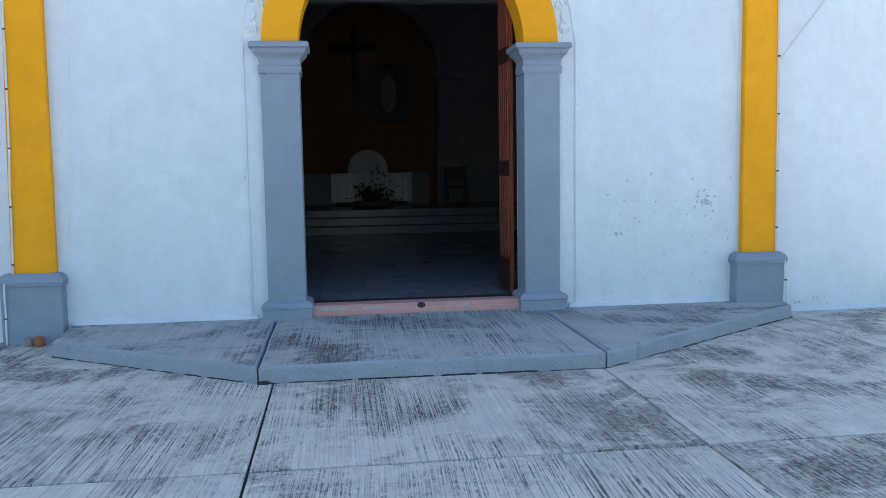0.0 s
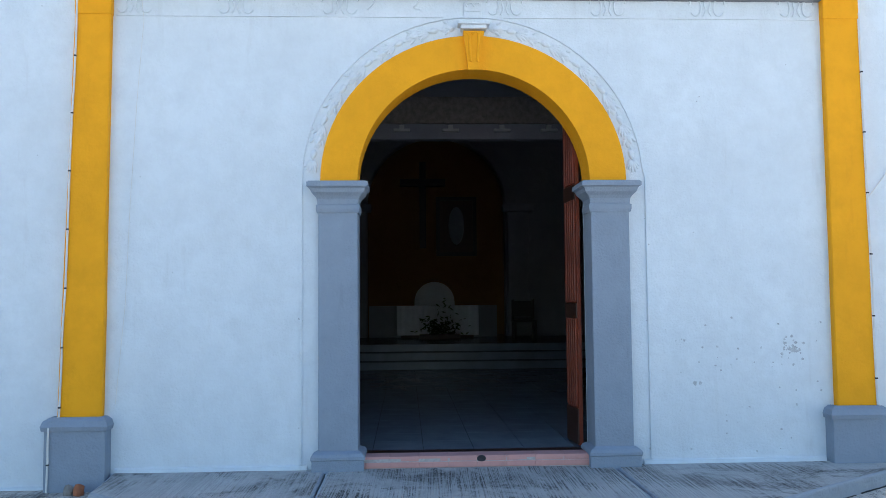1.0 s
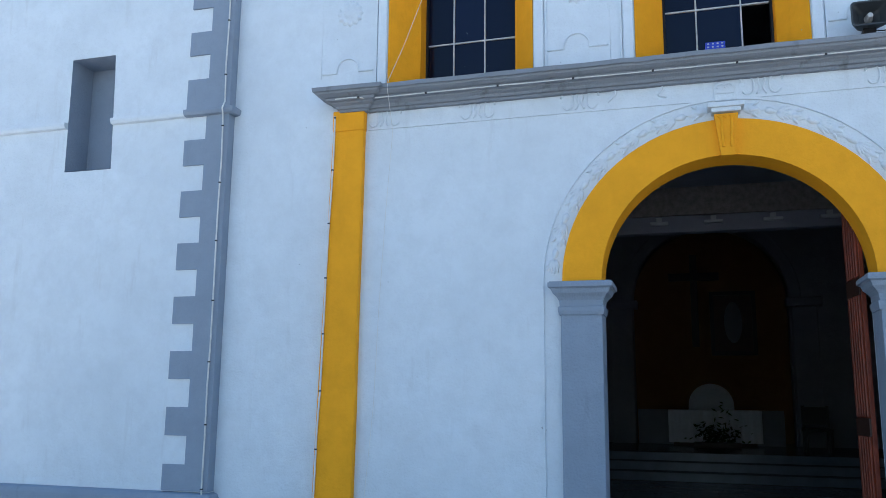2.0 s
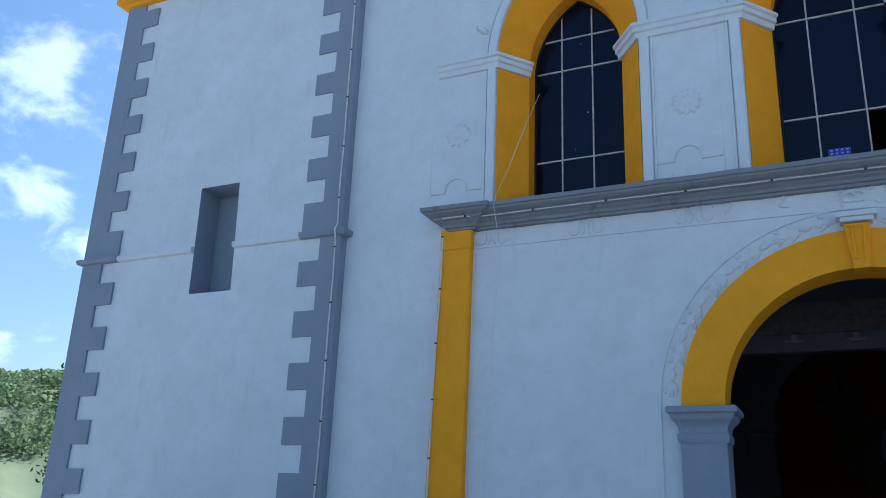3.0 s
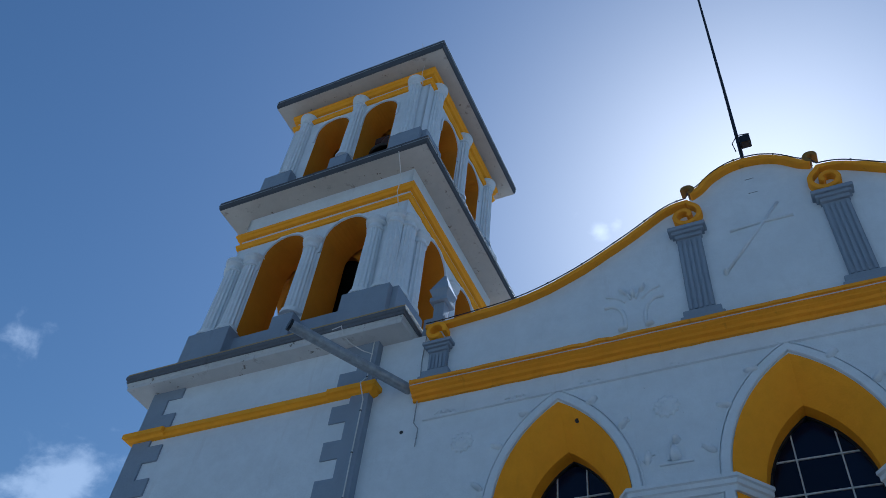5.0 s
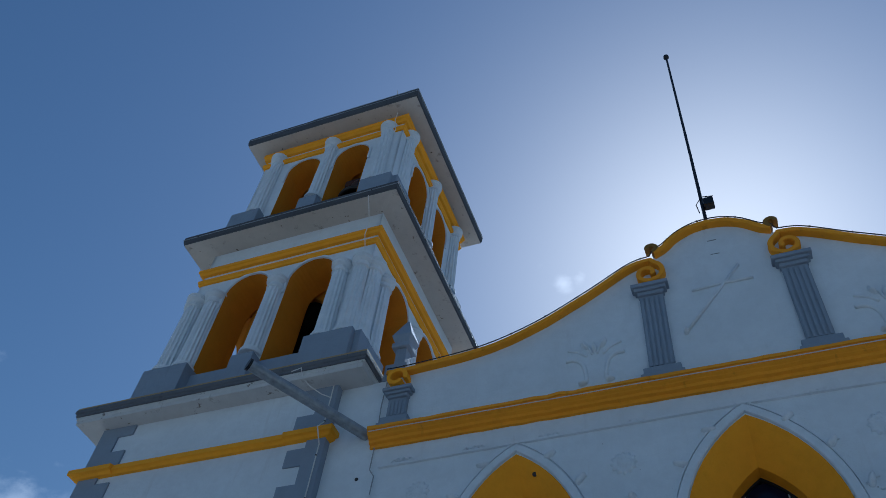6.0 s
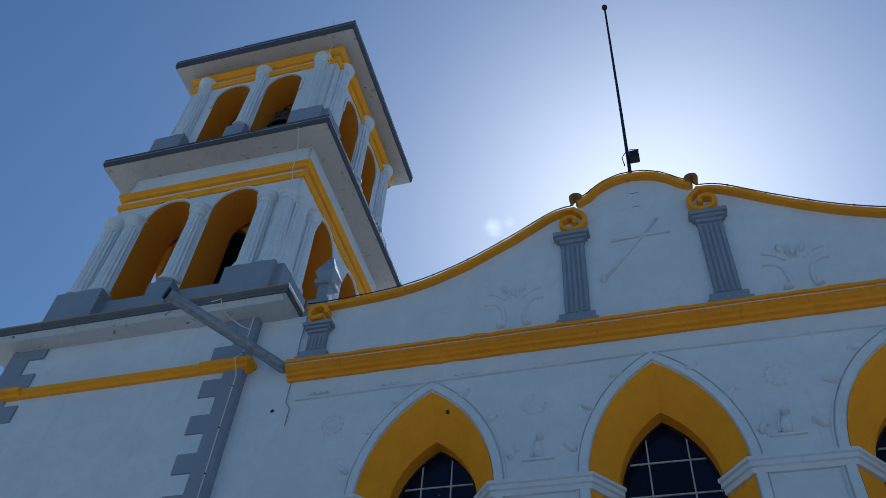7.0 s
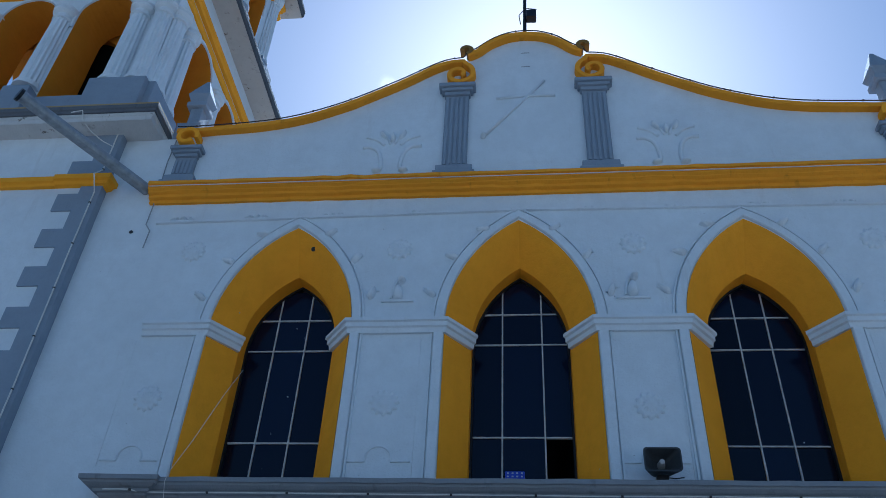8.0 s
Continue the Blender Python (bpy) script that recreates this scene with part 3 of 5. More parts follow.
# door surround: grey piers, yellow arch, keystone
for s in (-1, 1):
    xa, xb = sorted((s * 1.118, s * 1.49))
    bm = box(xa, xb, -0.085, 0.26, PTOP - 0.02, 2.60, 0.012)
    part("door_pier", bm, GREY, facade, "grey painted door pier")
    rect = [(xa, -0.085), (xb, -0.085), (xb, 0.20), (xa, 0.20)]
    prof = [(-0.05, 2.53), (0.012, 2.53), (0.02, 2.56), (0.02, 2.60), (0.006, 2.61), (0.012, 2.66), (0.03, 2.69), (0.06, 2.72), (0.075, 2.76), (0.10, 2.775), (0.10, 2.815), (-0.05, 2.83)]
    bm = sweep_plan(rect, prof, True)
    box(xa - 0.09, xb + 0.09, -0.175, 0.27, 2.80, 2.826, 0.006, bm)
    part("capital", bm, GREY, facade, "grey moulded capital")
    prof = [(-0.05, PTOP - 0.02), (0.055, PTOP - 0.02), (0.055, 0.215), (0.065, 0.225), (0.065, 0.25), (0.05, 0.275), (0.03, 0.285), (0.0, 0.30), (-0.05, 0.31)]
    part("pier_base", sweep_plan(rect, prof, True), GREY, facade, "grey moulded base")
n = 40
ring = []
for r, rise, y in ((1.12, 1.095, -0.065), (1.474, 1.425, -0.065), (1.474, 1.425, 0.04), (1.474, 1.425, 0.29), (1.12, 1.095, 0.29)):    # slightly flattened
    ring.append([Vector((-r * math.cos(k * math.pi / n), y, 2.828 + rise * math.sin(k * math.pi / n))) for k in range(n + 1)])
bm = loft(ring + [ring[0]], False)
part("door_arch", bm, YELLOW, facade, "yellow painted round door arch")
bm = bmesh.new()
pts = [(-0.052, 3.905), (0.062, 3.905), (0.105, 4.285), (-0.095, 4.285)]
loft([[Vector((x, -0.12, z)) for x, z in pts], [Vector((x, 0.0, z)) for x, z in pts]], True, bm)
bm.verts.ensure_lookup_table()
bm.faces.new([bm.verts[k] for k in range(4)])
for cx in (-0.028, 0.038):
    tube([(cx, -0.125, 3.98), (cx * 1.25, -0.125, 4.15), (cx * 1.4, -0.125, 4.25)], 0.014, bm)
for cx in (-0.05, 0.0, 0.055):
    tube([(cx - 0.02, -0.122, 4.27), (cx, -0.127, 4.245), (cx + 0.02, -0.122, 4.27)], 0.008, bm)
part("keystone", bm, YELLOW, facade, "yellow carved keystone")
bm = box(-0.15, 0.16, -0.15, 0.02, 4.345, 4.385, 0.008)
box(-0.12, 0.13, -0.13, 0.02, 4.305, 4.345, 0.01, bm)
box(-0.085, 0.095, -0.03, 0.02, 4.44, 4.61, 0.012, bm)
box(-0.07, 0.08, -0.045, 0.02, 4.50, 4.52, 0.006, bm)
for cx in (-0.03, 0.04):
    tube([(cx + 0.035 * math.cos(a), -0.052, 4.565 + 0.022 * math.sin(a)) for a in [k * 0.7 for k in range(7)]], 0.009, bm)
part("keystone_cap", bm, RELIEFWHITE, facade, "white moulded keystone cap with relief tablet")

# thin raised frame lines of the lower wall
bm = bmesh.new()
line = [(-1.66, 0.16), (-1.66, 2.86)] + [(-1.66 * math.cos(k * math.pi / 36), 2.84 + 1.62 * math.sin(k * math.pi / 36)) for k in range(1, 36)] + [(1.68, 2.86), (1.68, 0.16)]
ribbon(line, 0.022, -0.020, 0.02, bm)
for x0, x1 in ((-3.42, -0.10), (0.10, 3.43)):
    ribbon([(x0, 4.457), ((x0 + x1) / 2, 4.46), (x1, 4.457)], 0.02, -0.014, 0.02, bm)
for x0, x1 in ((-4.2, 4.5),):
    ribbon([(x0, 8.03), (0, 8.09), (x1, 8.05)], 0.032, -0.035, 0.02, bm)
part("raised_line", bm, RELIEFWHITE, facade, "thin raised plaster lines")


# plaster relief ornaments


def blob(bm, x, z, a, b, angle, h=0.03):
    """A low leaf-shaped swelling on the wall."""
    n, rows = 10, []
    ca, sa = math.cos(angle), math.sin(angle)
    h *= 2.1
    for r, y in ((1.0, 0.004), (0.90, -h * 0.6), (0.45, -h)):
        row = []
        for k in range(n):
            t = k * math.tau / n
            u = a * r * math.cos(t)
            v = b * r * math.sin(t) * (1 - 0.35 * math.cos(t))
            row.append(bm.verts.new((x + u * ca - v * sa, y, z + u * sa + v * ca)))
        rows.append(row)
    for p, q in zip(rows, rows[1:]):
        for k in range(n):
            bm.faces.new((p[k], p[(k + 1) % n], q[(k + 1) % n], q[k]))
    bm.faces.new(rows[-1])


def curl(bm, x, z, pts, r=0.012):
    tube([(x + u, -0.006, z + v) for u, v in smooth_path(pts, 5)], r * 1.25, bm, 6)


def relief(name, bm, label):
    part(name, bm, RELIEFWHITE, facade, label, smooth=True)


rng = random.Random(4)
def on_arch(s, deg, off=0.0):
    """A point between the yellow arch and the raised line, and the way down along it."""
    t = radians(deg)
    x, z = s * -math.cos(t) * (1.566 + off), 2.84 + math.sin(t) * (1.522 + off)
    return x, z, math.atan2(-math.cos(t), s * -math.sin(t))


for s in (-1, 1):                       # garland on the arch: buds and fanned leaves in turn
    vine = [on_arch(s, 8 + k * 2.0, 0.012 * math.sin(k * 0.8))[:2] for k in range(38)]
    garland = part("garland", ribbon(vine, 0.014, -0.012, 0.01), RELIEFWHITE, facade, "white plaster leaf garland")
    for k in range(6):
        deg = 8.5 + k * 13.2
        x, z, down = on_arch(s, deg)
        bm = bmesh.new()
        for j in range(6):              # fingers of one leaf, spreading towards the foot of the arch
            side = (j - 2.5) / 2.5
            ang = down + side * 0.62 * s
            reach = 0.125 - 0.035 * abs(side) + rng.uniform(-0.01, 0.01)
            blob(bm, x + math.cos(ang) * reach * 0.75, z + math.sin(ang) * reach * 0.75, reach * 0.60, 0.0165, ang, 0.0075)
        blob(bm, x - math.cos(down) * 0.035, z - math.sin(down) * 0.035, 0.055, 0.03, down, 0.012)
        part("leaf", bm, RELIEFWHITE, garland, smooth=True)
        x, z, down = on_arch(s, deg + 6.9, rng.uniform(-0.012, 0.012))
        bm = bmesh.new()
        blob(bm, x, z, 0.088, 0.052, down + 0.25 * s, 0.006)
        blob(bm, x + 0.01, z - 0.005, 0.05, 0.024, down - 0.2 * s, 0.010)
        for side in (-1, 1):
            blob(bm, x + math.cos(down + side * 1.2) * 0.055, z + math.sin(down + side * 1.2) * 0.055, 0.034, 0.014, down + side * 0.6, 0.010)
        part("bud", bm, RELIEFWHITE, garland, smooth=True)
for cx in (-3.26, -2.29, -1.29, 0.32, 1.34, 2.34, 3.24):       # frieze scrolls
    bm = bmesh.new()
    for s in (-1, 1):
        curl(bm, cx, 4.572, [(s * 0.175, 0.03), (s * 0.165, 0.075), (s * 0.12, 0.085), (s * 0.075, 0.05), (s * 0.065, -0.02), (s * 0.085, -0.075), (s * 0.13, -0.085), (s * 0.16, -0.055)], 0.0075)
        curl(bm, cx, 4.572, [(s * 0.014, 0.095), (s * 0.03, 0.03), (s * 0.014, -0.03), (s * 0.04, -0.09)], 0.0075)
    relief("frieze_scroll", bm, "white plaster scroll ornament")
for cx, sgn in ((-0.55, 1), (-0.98, -1)):
    bm = bmesh.new()
    curl(bm, cx, 4.60, [(-0.05, 0.05), (0.0, 0.06), (0.02, 0.0), (-0.02, -0.05), (0.05 * sgn, -0.07)], 0.009)
    relief("frieze_scroll", bm, "worn white plaster scroll ornament")
for cx, cz in ((-3.67, 5.75), (-3.65, 7.60), (-1.30, 5.70), (-1.30, 7.57), (1.18, 5.66), (1.21, 7.58), (3.66, 5.68), (3.66, 7.58)):
    bm, rows, n = bmesh.new(), [], 72
    for r, y, wave in ((1.0, 0.004, 0.10), (0.92, -0.016, 0.10), (0.62, -0.020, 0.05), (0.52, -0.012, 0.0), (0.40, -0.026, 0.08), (0.15, -0.030, 0.0)):
        rows.append([Vector((cx + 0.135 * r * (1 + wave * math.cos(12 * k * math.tau / n)) * math.cos(k * math.tau / n),
                             y - 0.006 * wave * 10 * max(0, math.cos(12 * k * math.tau / n)) * (r < 1), cz + 0.135 * r * (1 + wave * math.cos(12 * k * math.tau / n)) * math.sin(k * math.tau / n))) for k in range(n)])
    loft(rows, True, bm)
    bm.verts.ensure_lookup_table()
    bm.faces.new([bm.verts[len(bm.verts) - n + k] for k in range(n)])
    relief("rosette", bm, "round white plaster rosette")
for cx, w in ((-3.68, 0.28), (-1.31, 0.30), (1.17, 0.30), (3.62, 0.28)):     # humped sill lines
    bm = bmesh.new()
    hump = [(cx - w, 5.10), (cx - 0.12, 5.10)] + [(cx - 0.12 * math.cos(k * math.pi / 10), 5.13 + 0.12 * math.sin(k * math.pi / 10)) for k in range(11)] + [(cx + 0.12, 5.10), (cx + w, 5.10)]
    ribbon(hump, 0.016, -0.014, 0.01, bm)
    ribbon([(cx - w - 0.02, 5.05), (cx - w - 0.015, 6.2), (cx - w - 0.02, 6.42)], 0.007, -0.003, 0.01, bm)
    ribbon([(cx + w + 0.02, 4.9), (cx + w + 0.02, 6.42)], 0.007, -0.003, 0.01, bm)
    relief("panel_line", bm, "thin raised plaster panel line")
for cx in (-1.27, 1.15):                # small perched forms on a shelf line
    bm = bmesh.new()
    box(cx - 0.17, cx + 0.17, -0.03, 0.01, 6.86, 6.885, 0.006, bm)
    blob(bm, cx, 6.98, 0.10, 0.055, math.pi / 2, 0.04)
    blob(bm, cx + 0.03, 7.13, 0.045, 0.035, 0.3, 0.05)
    curl(bm, cx, 7.05, [(-0.07, -0.14), (-0.05, 0.0), (-0.01, 0.1), (0.05, 0.12)], 0.014)
    relief("relief_figure", bm, "small weathered plaster relief on a ledge")
for cx, ho, hi, pk, pi_ in WINDOWS:          # leaves round the pointed arches
    for s in (-1, 1):
        for u, z, a in ((0.90, 6.98, 0.3), (0.68, 7.45, 0.7), (0.35, 7.82, 0.9)):
            bm = bmesh.new()
            x = cx + s * (u + 0.04)
            blob(bm, x, z, 0.085, 0.035, s * (math.pi / 2 - a) if s > 0 else math.pi / 2 + a + 0.6, 0.032)
            curl(bm, x, z, [(-0.06 * s, -0.03), (0.0, 0.01), (0.07 * s, 0.03)], 0.009)
            relief("leaf", bm, "small white plaster leaf")
for cx in (-3.9, -3.0, -2.1, -1.1, 0.0, 0.75, 1.7, 2.6, 3.5):    # upper frieze
    bm = bmesh.new()
    for j in range(3):
        blob(bm, cx + 0.07 * (j - 1), 8.09 + 0.01 * rng.uniform(-1, 1), 0.035, 0.018, rng.uniform(-1, 1), 0.02)
    curl(bm, cx, 8.08, [(-0.15, 0.0), (-0.09, 0.035), (0.0, 0.0), (0.09, 0.035), (0.15, -0.01)], 0.008)
    relief("frieze_ornament", bm, "weathered plaster frieze ornament")
for cx in (-1.52, 1.76):                # vases with branches on the gable
    bm = bmesh.new()
    for s in (-1, 1):
        curl(bm, cx, 9.0, [(s * 0.17, -0.24), (s * 0.12, -0.18), (s * 0.13, -0.02), (s * 0.17, 0.10), (s * 0.26, 0.17), (s * 0.36, 0.17)], 0.022)
        curl(bm, cx, 9.2, [(s * 0.10, 0.0), (s * 0.20, 0.10), (s * 0.33, 0.15)], 0.016)
        curl(bm, cx, 9.2, [(s * 0.03, 0.02), (s * 0.07, 0.15), (s * 0.14, 0.26)], 0.014)
        blob(bm, cx + s * 0.16, 8.77, 0.06, 0.035, 0, 0.03)
        blob(bm, cx + s * 0.12, 9.37, 0.07, 0.03, s * 1.0, 0.03)
    blob(bm, cx, 9.33, 0.08, 0.03, math.pi / 2, 0.03)
    relief("relief_vase", bm, "white plaster vase with branches in relief")
bm = bmesh.new()
tube([(-0.40, -0.01, 9.30), (0.35, -0.01, 10.28)], 0.022, bm)
tube([(-0.26, -0.01, 9.97), (0.10, -0.012, 10.0), (0.48, -0.01, 9.99)], 0.02, bm)
blob(bm, -0.41, 9.29, 0.04, 0.03, 0.9, 0.04)
relief("relief_cross", bm, "slanting plaster cross in relief")
for cx, cz in ((0.12, 10.58), (0.12, 10.86)):
    part("iron_pin", box(cx - 0.055, cx + 0.055, -0.008, 0.01, cz, cz + 0.006, 0.002), METAL, facade, "rusty iron pin in the wall")

# ---- windows ----
BARS = (((-2.685, -2.343), (5.53, 6.605, 7.0)), ((-0.195, 0.225), (5.595, 6.66, 7.045)), ((2.25, 2.56), (5.51, 6.575, 6.965)))
for i, (cx, ho, hi, pk, peak) in enumerate(WINDOWS):
    win = empty("window_%d" % (i + 1), "pointed church window with dark panes and pale glazing bars", "window", "structure", group="pointed windows")
    YG = GLASS_Y
    loop = pointed_arch(cx, hi, SPRING, peak, SILL, 14)

    def half_at(z):
        """Half width of the glazed opening at height z."""
        if z <= SPRING:
            return hi
        h = peak - SPRING
        r = (hi * hi + h * h) / (2 * hi)
        return max(0.0, hi - r + math.sqrt(max(0.0, r * r - (z - SPRING) ** 2)))

    part("frame", ribbon(loop, 0.05, YG - 0.03, YG + 0.03), BLACKMETAL, win)
    xs, zs = (list(v) for v in BARS[i])
    for x in xs:
        zt = SPRING + 0.05
        while half_at(zt) > abs(x - cx) and zt < peak:
            zt += 0.02
        part("glazing_bar", box(x - 0.008, x + 0.008, YG - 0.018, YG + 0.018, SILL, zt, 0.004), LEAD, win)
    for z in zs:
        hw = half_at(z)
        part("glazing_bar", box(cx - hw, cx + hw, YG - 0.016, YG + 0.016, z - 0.008, z + 0.008, 0.003), LEAD, win)
    cols = [cx - hi] + xs + [cx + hi]
    rows = [SILL] + zs + [peak]
    for c in range(3):
        for r in range(4):
            if i == 1 and c == 2 and r == 0:
                continue                    # missing pane
            x0, x1, z0, z1 = cols[c], cols[c + 1], rows[r], rows[r + 1]
            pts = []
            m = 8
            for k in range(m + 1):
                z = z0 + (z1 - z0) * k / m
                pts.append((max(x0, cx - half_at(z)), min(x1, cx + half_at(z)), z))
            pts = [p for p in pts if p[1] - p[0] > 0.01]
            if len(pts) < 2:
                continue
            tilt = rng.uniform(-0.006, 0.006)
            bm = bmesh.new()
            fr = [[bm.verts.new((p[0] + 0.004, YG + tilt + d, p[2])) for p in pts] + [bm.verts.new((p[1] - 0.004, YG - tilt + d, p[2])) for p in pts[::-1]] for d in (0.0, 0.006)]
            bm.faces.new(fr[0]), bm.faces.new(fr[1][::-1])
            for k in range(len(fr[0])):
                q = (k + 1) % len(fr[0])
                bm.faces.new((fr[0][k], fr[1][k], fr[1][q], fr[0][q]))
            part("pane", bm, PANE, win)

# ---- bell tower ----
tower = empty("bell_tower", "white square bell tower with grey quoins and yellow arched belfries", "bell tower")
TX0, TX1, TY0, TY1 = -8.86, -4.985, -0.10, 3.75
TCX, TCY = -6.87, 1.85
slot = [(-7.05, 4.23), (-7.07, 5.57), (-6.49, 5.57), (-6.435, 4.23)]
part("tower_wall", holed([(TX0, GZ - 0.1), (TX1, GZ - 0.1), (TX1, 9.52), (TX0, 9.52)], [slot], front, TY0, 0.75), WHITE, tower, "white plaster tower wall with a narrow slit")
part("tower_wall", box(TX0, TX0 + 0.6, 0.75, TY1, GZ - 0.1, 9.50), WHITE, tower)
part("tower_wall", box(TX1 - 0.6, TX1, 0.75, TY1, GZ - 0.1, 9.50), WHITE, tower)
part("tower_wall", box(TX0 + 0.6, TX1 - 0.6, TY1 - 0.6, TY1, GZ - 0.1, 9.50), WHITE, tower)
bm = loft([[Vector((-6.78 + (x + 6.78) * k, y, 4.9 + (z - 4.9) * k)) for x, z in slot] for y, k in ((TY0 - 0.004, 0.992), (0.25, 0.985))], True)
part("slit_reveal", bm, GREY, tower, "grey painted slit reveal")
part("slit_back", box(-7.08, -6.42, 0.24, 0.34, 4.2, 5.6), GREY, tower)
part("plinth", sweep_plan([(TX0, TY1), (TX0, TY0), (TX1, TY0), (TX1, 0.0)], [(-0.02, GZ - 0.06), (0.07, GZ - 0.06), (0.07, 0.775), (0.05, 0.82), (-0.02, 0.845)]), GREY, tower, "grey painted plinth")
# quoins: long and short courses in turn; the string course breaks the rhythm
courses, z = [], 0.845
for k in range(7):
    courses += [(z, 1.10 + 0.562 * k, True), (1.10 + 0.562 * k, 1.38 + 0.562 * k, False)]
    z = 1.38 + 0.562 * k
z = 4.80
for k in range(8):
    courses += [(z, 5.155 + 0.547 * k, True), (5.155 + 0.547 * k, 5.435 + 0.547 * k, False)]
    z = 5.435 + 0.547 * k
courses.append((z, 9.50, True))
for z0, z1, long in courses:
    w = 0.52 if long else 0.265
    part("quoin", box(TX1 - w, TX1 + 0.006, TY0 - 0.022, -0.002, z0, z1, 0.0), GREY, tower)
    part("quoin", box(TX0 - 0.004, TX0 + w + 0.06, TY0 - 0.028, TY0 + 0.01, z0, z1, 0.0), GREY, tower)
BAND = [(-0.01, 4.73), (0.045, 4.74), (0.06, 4.77), (0.06, 4.80), (-0.01, 4.815)]
part("string_course", sweep_plan([(TX0 + 0.60, TY0), (-7.06, TY0)], BAND), RELIEFWHITE, tower)
part("string_course", sweep_plan([(-6.45, TY0), (TX1 - 0.52, TY0)], BAND), RELIEFWHITE, tower)
GB = [(o + 0.02, z) for o, z in BAND]
part("string_course", sweep_plan([(TX1 - 0.52, TY0), (TX1, TY0), (TX1, 0.0)], GB), GREY, tower)
part("string_course", sweep_plan([(TX0, 0.4), (TX0, TY0), (TX0 + 0.60, TY0)], GB), GREY, tower)
YB = [(-0.01, 8.545), (0.06, 8.55), (0.08, 8.585), (0.12, 8.595), (0.12, 8.665), (-0.01, 8.70)]
part("yellow_band", sweep_plan([(TX0 + 0.58, TY0), (TX1 - 0.60, TY0)], [(o * 0.8, z) for o, z in YB]), YELLOW, tower)
part("yellow_band", sweep_plan([(TX1 - 0.60, TY0), (TX1 + 0.005, TY0), (TX1 + 0.005, -0.002)], [(o * 0.95, z + (0.015 if o > 0 else 0)) for o, z in YB]), YELLOW, tower)
part("yellow_band", sweep_plan([(TX0, TY1), (TX0, TY0), (TX0 + 0.58, TY0)], [(o * 1.2, z) for o, z in YB]), YELLOW, tower)


def square(half):
    return [(TCX - half, TCY - half), (TCX + half, TCY - half), (TCX + half, TCY + half), (TCX - half, TCY + half)]


def deck(half, z0, z1, edge, reach):
    """Overhanging slab cornice: pale soffit, weathered edge."""
    bm = sweep_plan(square(half - reach), [(-0.25, z0 + 0.03), (0.0, z0 + 0.03), (reach - 0.03, z0), (reach - 0.03, z0 + 0.04), (-0.25, z0 + 0.06)], True)
    part("soffit", bm, SOFFIT, tower, "stained pale soffit")
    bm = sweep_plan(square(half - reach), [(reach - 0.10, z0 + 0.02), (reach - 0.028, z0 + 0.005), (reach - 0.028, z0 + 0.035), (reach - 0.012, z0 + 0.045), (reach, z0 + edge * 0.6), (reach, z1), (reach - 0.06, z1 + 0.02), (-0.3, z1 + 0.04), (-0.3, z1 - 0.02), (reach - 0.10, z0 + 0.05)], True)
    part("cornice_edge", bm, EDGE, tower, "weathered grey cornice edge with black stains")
    part("floor_slab", box(TCX - half + reach + 0.2, TCX + half - reach - 0.2, TCY - half + reach + 0.2, TCY + half - reach - 0.2, z0 + 0.02, z1 + 0.03), SOFFIT, tower)


def column(r, z0, z1):
    """Round fluted engaged column with base and capital, at the origin."""
    bm = lathe([(r, z0 + 0.10), (r * 0.86, z1 - 0.17)], 28, flutes=1, depth=r * 0.13)
    lathe([(r * 1.25, z0), (r * 1.25, z0 + 0.05), (r * 1.1, z0 + 0.07), (r * 1.15, z0 + 0.10), (r * 0.95, z0 + 0.12)], 20, bm=bm)
    lathe([(r * 0.82, z1 - 0.25), (r * 1.0, z1 - 0.24), (r * 1.0, z1 - 0.215), (r * 0.80, z1 - 0.20), (r * 0.82, z1 - 0.13), (r * 1.10, z1 - 0.10), (r * 1.20, z1 - 0.085), (r * 1.20, z1 - 0.05), (r * 1.08, z1 - 0.045), (r * 1.26, z1 - 0.02), (r * 1.26, z1)], 20, bm=bm)
    return bm


